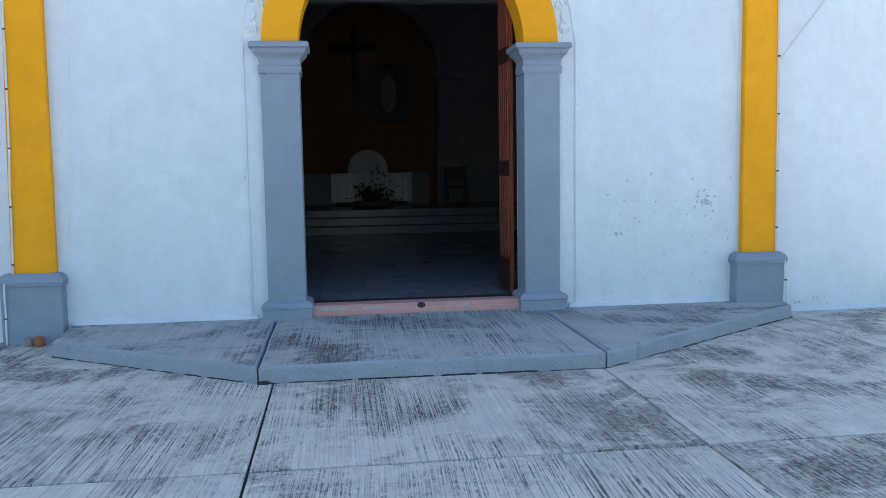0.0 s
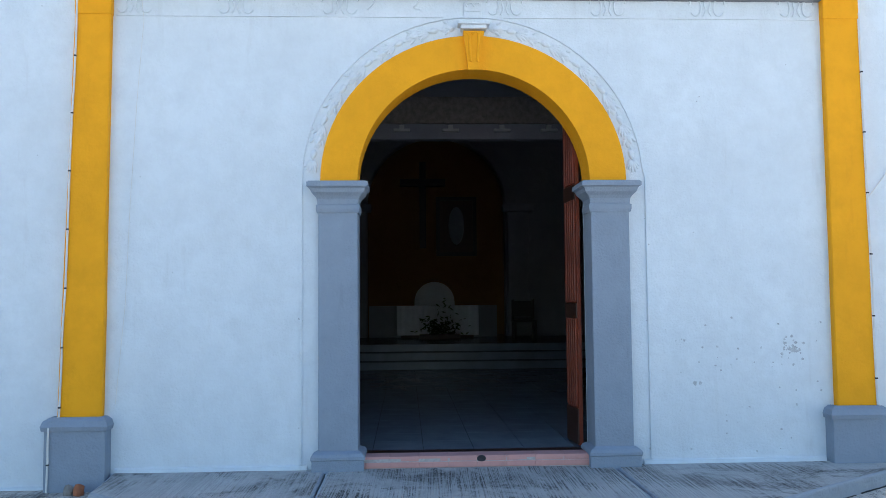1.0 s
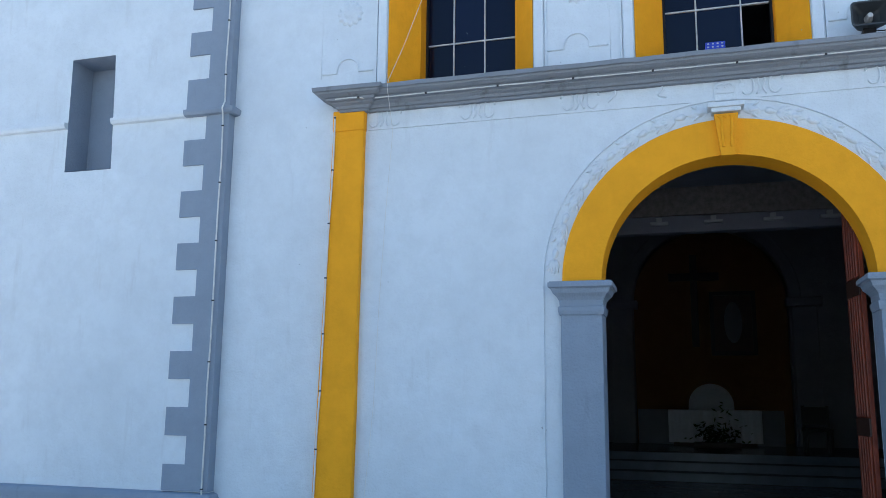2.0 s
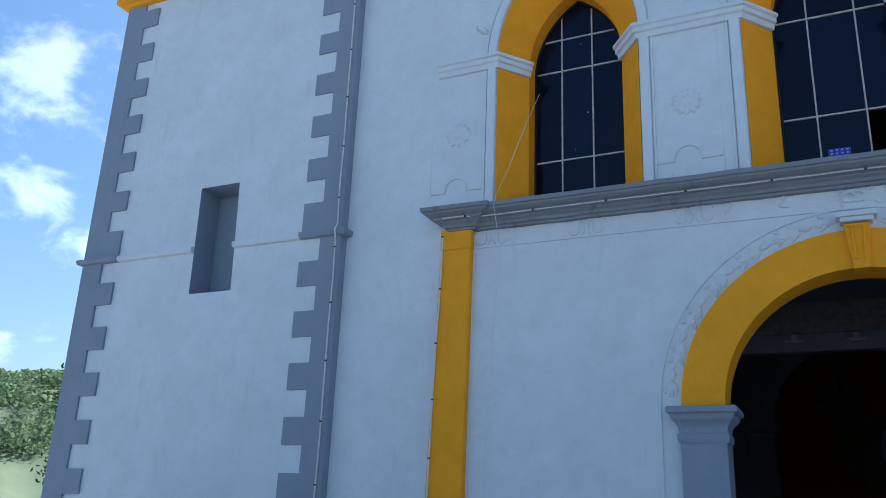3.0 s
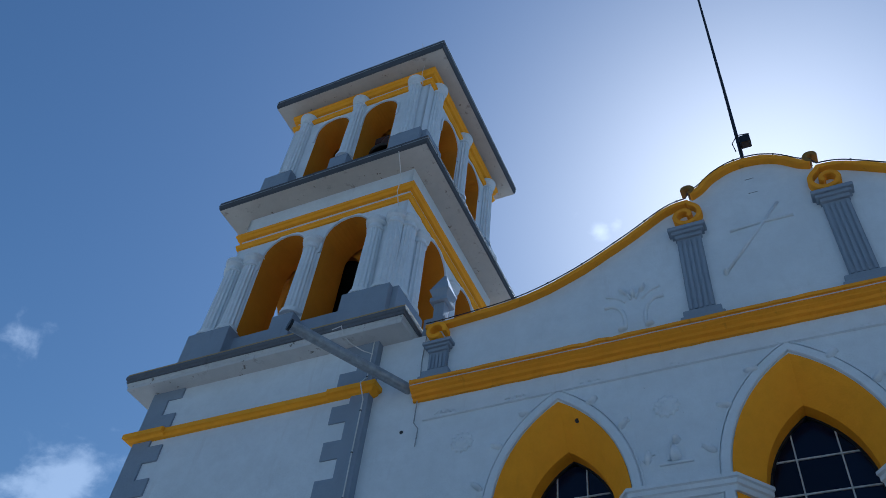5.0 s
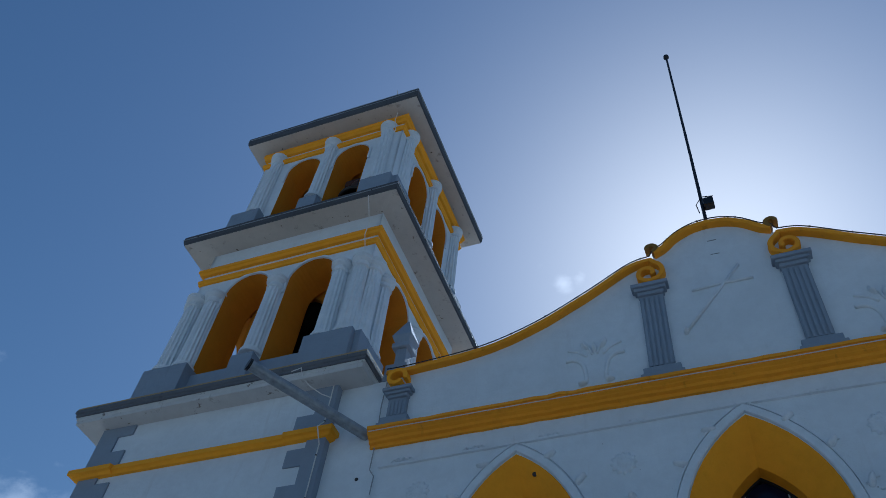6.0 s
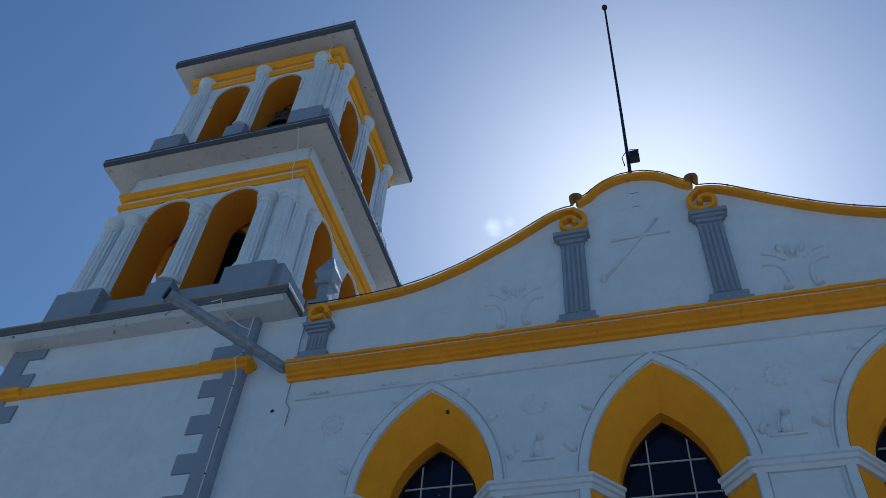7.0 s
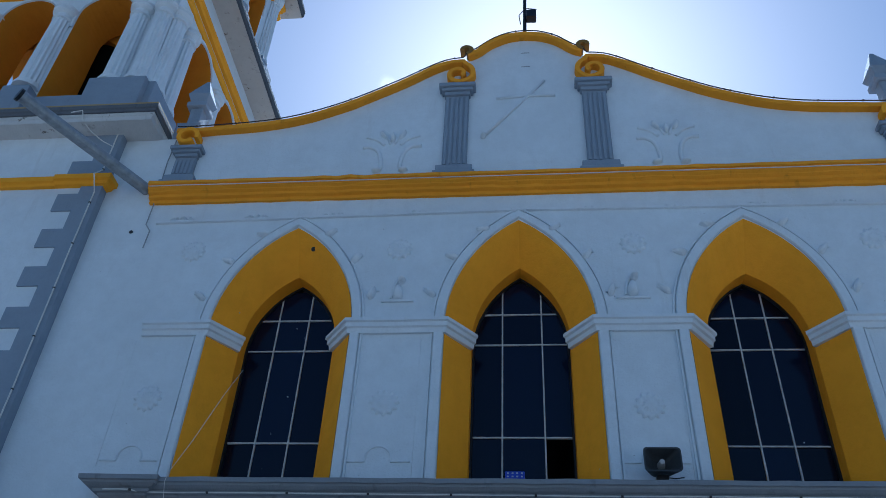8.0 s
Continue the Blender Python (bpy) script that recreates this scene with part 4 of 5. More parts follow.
def belfry(half, z0, z1, plinth_top, col_top, spring, arch_half, arch_u, bands, pair, rail, depth):
    """One arcaded stage: four sides alike, turned about the tower's middle."""
    holes = [round_arch(u, arch_half, spring, z0 + 0.35, 16) for u in (-arch_u, arch_u)]
    inner = [round_arch(u, arch_half - 0.010, spring, z0 + 0.35, 16) for u in (-arch_u, arch_u)]
    skin = finish("belfry_wall", holed([(-half, z0), (half, z0), (half, z1), (-half, z1)], holes, lambda u, w, d: Vector((u, d - half, w)), 0.0, 0.05), WHITE)
    # linings and reveals take the yellow darkened for shade
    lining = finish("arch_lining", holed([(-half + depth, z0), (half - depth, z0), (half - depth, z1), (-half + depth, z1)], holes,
                                            lambda u, w, d: Vector((u, d - half, w)), 0.052, depth - 0.01), YELLOW_SHADED)
    reveal, reveal2 = (finish("arch_reveal", loft([[Vector((x, y - half, z)) for x, z in h] for y in (-0.006, depth)], False), YELLOW_SHADED) for h in inner)
    hood = finish("arch_bead", merge(ribbon([(x, z) for x, z in round_arch(-arch_u, arch_half + 0.03, spring, spring - 0.3, 16)], 0.05, -half - 0.03, -half + 0.02),
                                     ribbon([(x, z) for x, z in round_arch(arch_u, arch_half + 0.03, spring, spring - 0.3, 16)], 0.05, -half - 0.03, -half + 0.02)), RELIEFWHITE)
    col = finish("column", column(0.155, plinth_top, col_top), WHITE)
    pls = []
    for a, b in ((-half - 0.10, -pair[-1] + 0.21), (-0.20, 0.20), (pair[-1] - 0.21, half + 0.10)):
        pls.append(finish("column_plinth", box(a, b, -half - 0.20, -half + 0.3 if abs(a + b) > 0.1 else -half + 0.12, z0, plinth_top - (0.0 if abs(a + b) > 0.1 else 0.08), 0.015), GREY))
    rails = [finish("sill_rail", box(u - arch_half, u + arch_half, -half - 0.02, -half + 0.16, z0, rail, 0.01), GREY) for u in (-arch_u, arch_u)]
    pier = finish("corner_pier", box(-half + 0.052, -half + depth, -half + 0.052, -half + depth, z0, z1), YELLOW_SHADED)
    for k in range(4):
        m = Matrix.Translation((TCX, TCY, 0)) @ Matrix.Rotation(k * math.pi / 2, 4, "Z")
        for name, me, off in [("belfry_wall", skin, 0), ("arch_lining", lining, 0), ("arch_reveal", reveal, 0), ("arch_reveal", reveal2, 0), ("arch_bead", hood, 0), ("corner_pier", pier, 0)] + \
                [("column_plinth", p, 0) for p in pls[:1 if k in (2,) else 3]] + [("sill_rail", r, 0) for r in rails] + \
                [("column", col, u) for u in [0.0] + [k_ * v for v in pair for k_ in (-1, 1)]]:
            ob = new(name, me)
            ob.parent = tower
            ob.matrix_basis = m @ (Matrix.Translation((off, -half - 0.02, 0)) if name == "column" else Matrix.Identity(4))
    core = half - depth - 0.06
    inner_hole = [round_arch(0.08, 0.42, spring - 0.05, z0 + 0.4, 12)]
    inner_wall = finish("inner_wall", holed([(-core, z0), (core, z0), (core, z1), (-core, z1)], inner_hole, lambda u, w, d: Vector((u, d - core, w)), 0.0, 0.10), YELLOW_SHADED)
    # unseen closed sides, added to keep light out of the core
    blind_wall = finish("inner_wall", box(-core, core, -core, -core + 0.10, z0, z1), YELLOW_SHADED)
    for k in range(4):
        ob = new("inner_wall", blind_wall if k else inner_wall)
        ob.parent = tower
        ob.matrix_basis = Matrix.Translation((TCX, TCY, 0)) @ Matrix.Rotation(k * math.pi / 2, 4, "Z")
    # added dark panels: the core's shade is put into their colour
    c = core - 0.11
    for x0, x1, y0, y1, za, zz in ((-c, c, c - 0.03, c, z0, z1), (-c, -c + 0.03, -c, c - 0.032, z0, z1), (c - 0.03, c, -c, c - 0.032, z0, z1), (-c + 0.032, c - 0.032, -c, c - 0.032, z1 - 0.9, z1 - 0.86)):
        part("core_shade_panel", box(TCX + x0, TCX + x1, TCY + y0, TCY + y1, za, zz), CORE_SHADE, tower, "near-black panels standing in for shade inside the belfry core")
    for zb, zt, out in bands:
        prof = [(-0.01, zb), (out * 0.6, zb), (out * 0.75, zb + (zt - zb) * 0.45), (out, zb + (zt - zb) * 0.55), (out, zt), (-0.01, zt + 0.02)]
        part("yellow_band", sweep_plan(square(half), prof, True), YELLOW, tower, "yellow moulded band")


# first cornice follows the shaft
deck_half = 0.36
rect = [(-8.90, -0.04), (-4.845, -0.04), (-4.845, 3.74), (-8.90, 3.74)]
part("soffit", sweep_plan(rect, [(-0.25, 9.44), (0.0, 9.44), (deck_half - 0.04, 9.44), (deck_half - 0.04, 9.49), (-0.2, 9.52)], True), PEELED, tower, "peeling white soffit with dark stains")
part("cornice_bed", roughen(sweep_plan(rect, [(deck_half - 0.14, 9.455), (deck_half - 0.038, 9.445), (deck_half - 0.035, 9.50), (deck_half - 0.02, 9.515), (deck_half - 0.02, 9.556), (deck_half - 0.14, 9.556)], True), 0.004, 4), PEELED, tower, "peeling white bed moulding")
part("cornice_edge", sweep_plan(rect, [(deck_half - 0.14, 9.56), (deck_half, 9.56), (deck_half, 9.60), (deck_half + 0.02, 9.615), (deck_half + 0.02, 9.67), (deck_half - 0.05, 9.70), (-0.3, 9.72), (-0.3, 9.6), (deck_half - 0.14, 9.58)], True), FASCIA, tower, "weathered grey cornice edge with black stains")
part("cornice_lip", sweep_plan(rect, [(deck_half - 0.09, 9.69), (deck_half + 0.012, 9.675), (deck_half + 0.006, 9.712), (deck_half - 0.09, 9.725)], True), TAN, tower, "tan stained lip on the cornice")
part("floor_slab", box(TX0 + 0.1, TX1 + 0.05, TY0 + 0.1, TY1 - 0.1, 9.51, 9.67), SOFFIT, tower)
belfry(1.75, 9.66, 13.76, 10.63, 12.43, 12.40, 0.435, 0.63, ((12.86, 12.97, 0.055), (13.10, 13.23, 0.10)), (1.62, 1.24), 10.50, 0.68)
deck(2.208, 13.71, 13.92, 0.18, 0.45)
belfry(1.65, 13.92, 17.46, 14.96, 17.08, 16.38, 0.385, 0.57, ((16.86, 16.98, 0.06), (17.14, 17.35, 0.10)), (1.32,), 14.80, 0.62)
deck(2.065, 17.42, 17.70, 0.20, 0.42)
part("roof_slab", box(TCX - 0.50, TCX + 2.05, TCY - 2.05, TCY + 2.05, 17.70, 17.78, 0.02), CORNICE_GREY, tower)

# bells in the openings
def bell_mesh():
    bm = lathe([(0.03, 0.0), (0.10, -0.01), (0.17, -0.06), (0.20, -0.16), (0.22, -0.32), (0.27, -0.46), (0.36, -0.56), (0.36, -0.60), (0.30, -0.60), (0.24, -0.5), (0.05, -0.1)], 24)
    return bm


bell = tagged(new("bell", finish("bell", bell_mesh(), BELL, True)), "dark bronze bell hanging in the belfry", "bell", "bells of the tower")
bell.matrix_basis = pose(TCX + 0.1, TCY - 0.3, 12.10) @ Matrix.Scale(1.12, 4)
yoke = new("yoke", finish("yoke", box(-0.34, 0.34, -0.07, 0.07, -0.02, 0.16, 0.02), DARKWOOD))
yoke.parent = bell
clap = new("clapper", finish("clapper", tube([(0, 0, -0.1), (0, 0, -0.55), (0, 0, -0.66)], 0.03, None, 8, 0.05), BELL))
clap.parent = bell
for x, y, z in ((-6.14, 0.60, 15.80), (-7.30, 0.66, 15.35)):
    copy_thing(bell, pose(x, y, z))

# ---- nave behind the door ----
FZ = 0.225
nave = empty("nave", "dark church nave seen through the open door", "room", "structure")
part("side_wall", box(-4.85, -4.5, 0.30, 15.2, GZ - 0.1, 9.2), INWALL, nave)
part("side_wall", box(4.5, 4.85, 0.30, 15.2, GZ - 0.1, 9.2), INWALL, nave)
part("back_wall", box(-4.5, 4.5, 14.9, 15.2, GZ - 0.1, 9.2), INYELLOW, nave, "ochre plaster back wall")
tagged(new("ceiling", finish("ceiling", box(-4.9, 5.9, 0.30, 15.2, 9.2, 9.44), INWALL)), "dark nave ceiling", "ceiling", kind="structure")
tagged(new("floor", finish("floor", box(-4.5, 4.5, 0.10, 14.9, GZ - 0.1, FZ - 0.012), JOINT)), "polished grey floor tiles", "floor", kind="structure")
loft_floor = empty("choir_loft", "choir loft with a speckled front beam over the nave", "loft", "structure")
part("loft_slab", box(-4.5, 4.5, 0.30, 4.0, 4.66, 4.80), INWALL, loft_floor)
part("front_beam", box(-4.5, 4.5, 4.0, 4.25, 4.27, 4.80, 0.01), STONE, loft_floor, "speckled grey beam")
part("lower_beam", box(-4.5, 4.5, 4.04, 4.22, 4.04, 4.27, 0.01), INWALL, loft_floor)
lamp0 = None
for x in (-0.71, 0.0, 0.75, 1.44):
    if lamp0 is None:
        lamp0 = empty("spot_lamp", "small pale twin spot lamp, switched off, under the loft beam", "lamp", at=(x, 4.0, 4.2), group="lamps on the loft beam")
        part("lamp_head", box(-0.12, 0.12, -0.10, -0.02, -0.07, -0.03, 0.008), LIGHTPLASTIC, lamp0)
        part("bracket", box(-0.035, 0.035, -0.08, 0.0, -0.03, 0.03, 0.005), LIGHTPLASTIC, lamp0)
    else:
        copy_thing(lamp0, pose(x, 4.0, 4.2))
# altar steps
steps = empty("altar_steps", "three broad grey altar steps", "steps", "structure")
for k in range(3):
    part("step", box(-4.5, 4.5, 9.4 + 0.4 * k, 14.9, FZ + 0.165 * k, FZ + 0.165 * (k + 1) - 0.003, 0.015), TILE, steps)
AZ = FZ + 0.495
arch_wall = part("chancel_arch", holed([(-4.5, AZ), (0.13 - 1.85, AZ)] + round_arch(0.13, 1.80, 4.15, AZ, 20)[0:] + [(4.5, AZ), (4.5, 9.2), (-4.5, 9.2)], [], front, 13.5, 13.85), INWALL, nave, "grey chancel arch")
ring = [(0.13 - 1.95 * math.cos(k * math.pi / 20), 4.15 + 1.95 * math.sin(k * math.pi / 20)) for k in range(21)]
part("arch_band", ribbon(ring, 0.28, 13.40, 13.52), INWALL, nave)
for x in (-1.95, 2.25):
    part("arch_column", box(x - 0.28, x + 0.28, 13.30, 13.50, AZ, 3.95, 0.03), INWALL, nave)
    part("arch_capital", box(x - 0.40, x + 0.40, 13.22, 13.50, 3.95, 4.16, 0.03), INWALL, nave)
altar = empty("altar", "altar table under a white cloth", "altar")
part("table", box(-0.80, 1.02, 12.75, 13.25, AZ, 1.50, 0.01), DARKWOOD, altar)
bm = box(-0.90, 1.14, 12.66, 13.33, 1.50, 1.53, 0.008)
sweep_plan([(-0.90 + k * 0.034, 12.655 + 0.012 * math.sin(k * 1.3)) for k in range(61)], [(0.0, 0.80), (0.008, 0.80), (0.008, 1.52), (0.0, 1.52)], bm=bm)
part("cloth", bm, CLOTH, altar, "white altar cloth hanging in folds")
panel = tagged(new("altar_rail_wall", finish("altar_rail_wall", box(-1.62, 1.68, 13.36, 13.48, AZ, 1.53, 0.01), INWALL)), "low pale wall behind the altar", "wall", kind="structure")
seat = empty("celebrant_seat", "pale high seat with a round back behind the altar", "seat", at=(0.10, 14.2, AZ))
part("backrest", holed(round_arch(0, 0.54, 0.90, 0.3, 16), [], front, 0.1, 0.2), CLOTH, seat)
part("seat_block", box(-0.5, 0.5, -0.3, 0.1, 0.0, 0.45, 0.02), CLOTH, seat)
cross = empty("wooden_cross", "large dark wooden cross on the ochre wall", "cross", at=(-0.19, 14.85, 4.0))
part("upright", box(-0.09, 0.09, -0.06, 0.03, -0.9, 1.5, 0.01), BLACKPAINT, cross)
part("crossbar", box(-0.63, 0.63, -0.08, 0.02, 0.82, 1.02, 0.01), BLACKPAINT, cross)
pic = empty("framed_picture", "tall dark framed picture on the ochre wall", "picture", at=(0.74, 14.86, 3.70))
part("picture_frame", holed([(-0.56, -0.82), (0.56, -0.82), (0.56, 0.82), (-0.56, 0.82)], [[(-0.46, -0.72), (0.46, -0.72), (0.46, 0.72), (-0.46, 0.72)]], front, -0.06, 0.03), BLACKPAINT, pic)
part("canvas", box(-0.46, 0.46, -0.02, 0.0, -0.72, 0.72), DARKWOOD, pic)
part("oval", lathe([(0.22, 0.0), (0.20, 0.01)], 20), INWALL, pic).matrix_basis = pose(0.0, -0.022, 0.02, 90) @ Matrix.Diagonal((1, 2.4, 1, 1))
chair = empty("side_chair", "dark wooden chair beside the altar", "chair", at=(2.13, 11.6, AZ))
for x in (-0.24, 0.24):
    for y, h in ((-0.2, 0.44), (0.2, 0.95)):
        part("leg", box(x - 0.03, x + 0.03, y - 0.03, y + 0.03, 0, h, 0.005), BLACKPAINT, chair)
part("seat", box(-0.28, 0.28, -0.24, 0.24, 0.42, 0.48, 0.01), BLACKPAINT, chair)
part("backrest", box(-0.22, 0.22, 0.18, 0.22, 0.55, 0.92, 0.01), BLACKPAINT, chair)
flowers = empty("flower_arrangement", "low dark flower arrangement before the altar", "flowers", at=(0.15, 12.2, AZ))
part("tray", box(-0.5, 0.5, -0.15, 0.15, 0.0, 0.12, 0.02), DARKWOOD, flowers)
bm = bmesh.new()
rng = random.Random(11)
for k in range(260):
    x, y, z = rng.gauss(0, 0.22), rng.gauss(0, 0.09), 0.1 + abs(rng.gauss(0, 0.26))
    d = Vector((rng.uniform(-1, 1), rng.uniform(-1, 1), rng.uniform(-0.4, 1))).normalized() * 0.07
    e = d.orthogonal().normalized() * 0.022
    p = Vector((x, y, z))
    bm.faces.new([bm.verts.new(q) for q in (p - d, p + e, p + d, p - e)])
tagged(part("leaves", bm, LEAF, flowers), kind="stuff")

# open door leaf, folded back against the inner wall
leaf = empty("door_leaf", "red-brown panelled wooden door leaf standing open", "door")
part("panel", box(1.052, 1.09, 0.31, 0.70, 0.24, 4.05, 0.004), WOOD, leaf)
for k in range(5):
    y = 0.335 + k * 0.072
    for z0, z1 in ((0.62, 1.50), (1.66, 2.70), (2.86, 3.95)):
        part("rib", box(1.030, 1.056, y, y + 0.042, z0, z1, 0.010), WOOD, leaf)
for z0, z1 in ((0.25, 0.60), (1.50, 1.65), (2.70, 2.85), (3.95, 4.05)):
    part("rail", box(1.036, 1.054, 0.312, 0.698, z0, z1, 0.006), DARKWOOD, leaf)

leaf.matrix_basis = Matrix.Translation((1.09, 0.31, 0)) @ Matrix.Rotation(radians(5), 4, "Z") @ Matrix.Translation((-1.09, -0.31, 0))

# threshold of pink painted bricks
threshold = empty("threshold", "pink painted brick threshold, chipped in the middle", "threshold", "structure")
part("bed", box(-1.098, 1.098, -0.045, 0.30, PTOP - 0.03, 0.206), MORTAR, threshold)
brick_a = finish("brick", box(-0.137, 0.137, -0.10, 0.10, -0.026, 0.026, 0.007), PINK)
for row, z in enumerate((0.150, 0.204)):
    n = 8
    for k in range(n):
        x = -1.098 + 0.137 + k * 0.2745
        if row == 0:
            ob = new("brick", brick_a)
            ob.matrix_basis = pose(x, 0.045, z, 0, 0, rng.uniform(-0.6, 0.6))
            ob.parent = threshold
        else:
            ob = new("brick", brick_a)
            ob.matrix_basis = pose(x, 0.052 + rng.uniform(0, 0.004), z, 0, 0, rng.uniform(-0.6, 0.6))
            ob.parent = threshold
part("broken_patch", lathe([(0.075, -0.012), (0.06, 0.006), (0.02, 0.0)], 9), DARKCLIP, threshold).matrix_basis = pose(0.04, -0.053, 0.20, 90) @ Matrix.Diagonal((0.6, 0.45, 0.6, 1))
part("inner_strip", box(-1.098, 1.098, 0.145, 0.31, 0.18, 0.228, 0.004), DARKWOOD, threshold)

# ---- drain pipe, finials, mast and cables ----
pipe = empty("drain_spout", "long grey rainwater spout jutting out under the gable", "pipe")
a, b = Vector((-4.45, 0.0, 8.56)), Vector((-5.385, -1.46, 8.675))
part("spout_tube", tube([a, a.lerp(b, 0.5), b], 0.072, None, 14), METAL, pipe, smooth=False)
bm = tube([b - (b - a).normalized() * 0.015, b + (b - a).normalized() * 0.02], 0.080, None, 14)
part("spout_rim", bm, BLACKMETAL, pipe)


def finial(x):
    f = empty("finial", "grey stepped finial with a pointed cap on the gable end", "finial", at=(x, 0.16, 9.46), group="gable finials")
    part("pedestal", box(-0.16, 0.16, -0.16, 0.16, 0.0, 0.30, 0.015), GREY, f)
    part("neck", box(-0.08, 0.08, -0.08, 0.08, 0.30, 0.66, 0.012), GREY, f)
    part("collar", box(-0.135, 0.135, -0.135, 0.135, 0.66, 0.74, 0.012), GREY, f)
    bm = bmesh.new()
    loft([[Vector((s * u, s * v, z)) for u, v in ((-1, -1), (1, -1), (1, 1), (-1, 1))] for s, z in ((0.095, 0.74), (0.15, 0.88), (0.02, 1.26))], True, bm)
    bm.verts.ensure_lookup_table()
    bm.faces.new([bm.verts[k] for k in (8, 9, 10, 11)])
    part("cap", bm, GREY, f)


finial(-4.24)
finial(4.50)

mast = empty("mast", "thin dark steel mast with a small floodlight on the gable", "mast", at=(0.115, 0.12, 11.10))
part("pole", tube([(0, 0, 0), (0.03, 0, 2.1), (0.065, 0, 5.42)], 0.026, None, 8, 0.018), BLACKMETAL, mast)
part("knob", lathe([(0.01, 5.40), (0.05, 5.43), (0.05, 5.48), (0.01, 5.52)], 10, (0.065, 0, 0)), BLACKMETAL, mast)
part("floodlight", box(0.03, 0.17, -0.10, 0.02, 0.60, 0.76, 0.015), BLACKMETAL, mast)
part("floodlight_bracket", tube([(-0.05, 0, 0.56), (-0.07, -0.03, 0.72), (0.02, -0.03, 0.88), (0.18, -0.02, 0.86)], 0.007), BLACKMETAL, mast)


def conduit(path, r, clips, name="cable", label="thin white cable clipped to the wall", mat=CABLE):
    """A cable with dark clips every so often."""
    c = empty(name, label, "cable")
    part("sheath", tube(path, r, None, 6), mat, c)
    if clips:
        pts = [Vector(p) for p in path]
        run = 0.25
        for p, q in zip(pts, pts[1:]):
            length = (q - p).length
            while run < length:
                at = p.lerp(q, run / length)
                clip = part("clip", box(-0.010, 0.010, -0.012, 0.010, -0.007, 0.007), DARKCLIP, c)
                clip.matrix_basis = Matrix.Translation(at)
                run += clips
            run -= length


def wavy(p, q, n, amp, seed):
    r = random.Random(seed)
    p, q = Vector(p), Vector(q)
    return [p.lerp(q, k / n) + Vector((r.uniform(-amp, amp), 0, r.uniform(-amp, amp))) for k in range(n + 1)]


CX = TX1 - 0.045
conduit(wavy((CX, TY0 - 0.042, 0.0), (CX, TY0 - 0.042, 4.68), 10, 0.006, 1) + [Vector((CX + 0.02, TY0 - 0.11, 4.77))] + wavy((CX, TY0 - 0.042, 4.86), (CX - 0.01, TY0 - 0.045, 8.44), 8, 0.006, 2) + [Vector((CX - 0.01, TY0 - 0.17, 8.62)), Vector((CX - 0.01, TY0 - 0.045, 8.80)), Vector((CX - 0.01, TY0 - 0.045, 9.42))], 0.009, 0.62)
conduit(wavy((-3.93, -0.165, GZ), (-3.92, -0.17, 0.56), 4, 0.004, 3) + wavy((-3.86, -0.086, 0.66), (-3.765, -0.086, 4.60), 10, 0.006, 4), 0.010, 0.55)
conduit(wavy((-3.70, -0.25, 4.72), (-3.45, -0.25, 4.72), 3, 0.003, 5) + wavy((-3.40, -0.178, 4.725), (3.42, -0.178, 4.725), 24, 0.004, 6), 0.006, 0.72)
conduit(wavy((3.95, -0.165, 0.10), (3.93, -0.17, 0.56), 4, 0.004, 7) + wavy((3.875, -0.085, 0.66), (3.835, -0.085, 4.5), 10, 0.006, 8), 0.009, 0.60)
conduit(wavy((-4.34, -0.187, 8.462), (4.55, -0.187, 8.462), 26, 0.003, 9), 0.006, 0)
conduit([(-2.78, 0.05, 6.10), (-2.85, -0.10, 5.75), (-3.00, -0.22, 5.20), (-3.11, -0.30, 4.86), (-3.13, -0.29, 4.78), (-3.15, -0.05, 4.40), (-3.22, -0.012, 3.60), (-3.27, -0.012, 2.60), (-3.30, -0.012, 1.70), (-3.38, -0.012, 0.75)], 0.0026, 0, label="loose pale wire hanging down the wall")
conduit([(3.88, -0.03, 2.55), (3.90, -0.012, 2.67), (4.41, -0.012, 3.31), (4.9, -0.012, 3.9)], 0.005, 0, label="thin wire slanting across the wall")
conduit([(-4.30, -0.03, 9.4), (-4.32, -0.03, 9.0), (-4.30, -0.03, 8.5), (-4.31, -0.03, 8.0), (-4.24, -0.03, 7.9), (-4.25, -0.03, 7.65)], 0.008, 0, label="grey cables running down beside the gable", mat=METAL)
top = [(PED_C - d, -0.10, z + 0.025) for d, z in PED_LOW] + [(PED_C - d, -0.10, z + 0.03) for d, z in PED_TOP] + [(PED_C + d, -0.10, z + 0.03) for d, z in PED_TOP[::-1]] + [(PED_C + d, -0.10, z + 0.025) for d, z in PED_LOW[::-1]]
conduit(top, 0.008, 0.5, label="dark light cable clipped along the coping", mat=DARKCLIP)
for h, zz in ((2.208, 13.84), (2.065, 17.62)):
    sq = square(h + 0.005)
    conduit([(sq[3][0], sq[3][1], zz), (sq[0][0], sq[0][1], zz), (sq[1][0], sq[1][1], zz), (sq[2][0], sq[2][1], zz)], 0.009, 0.9, label="light cable along the tower cornice", mat=METAL)
conduit([(-5.6, -0.40, 9.58), (-5.45, -0.41, 9.60), (-5.42, -0.36, 9.46), (-5.36, -0.24, 9.40), (-5.2, -0.15, 9.30), (-5.03, -0.14, 9.2)], 0.008, 0, label="cable looped under the tower cornice")
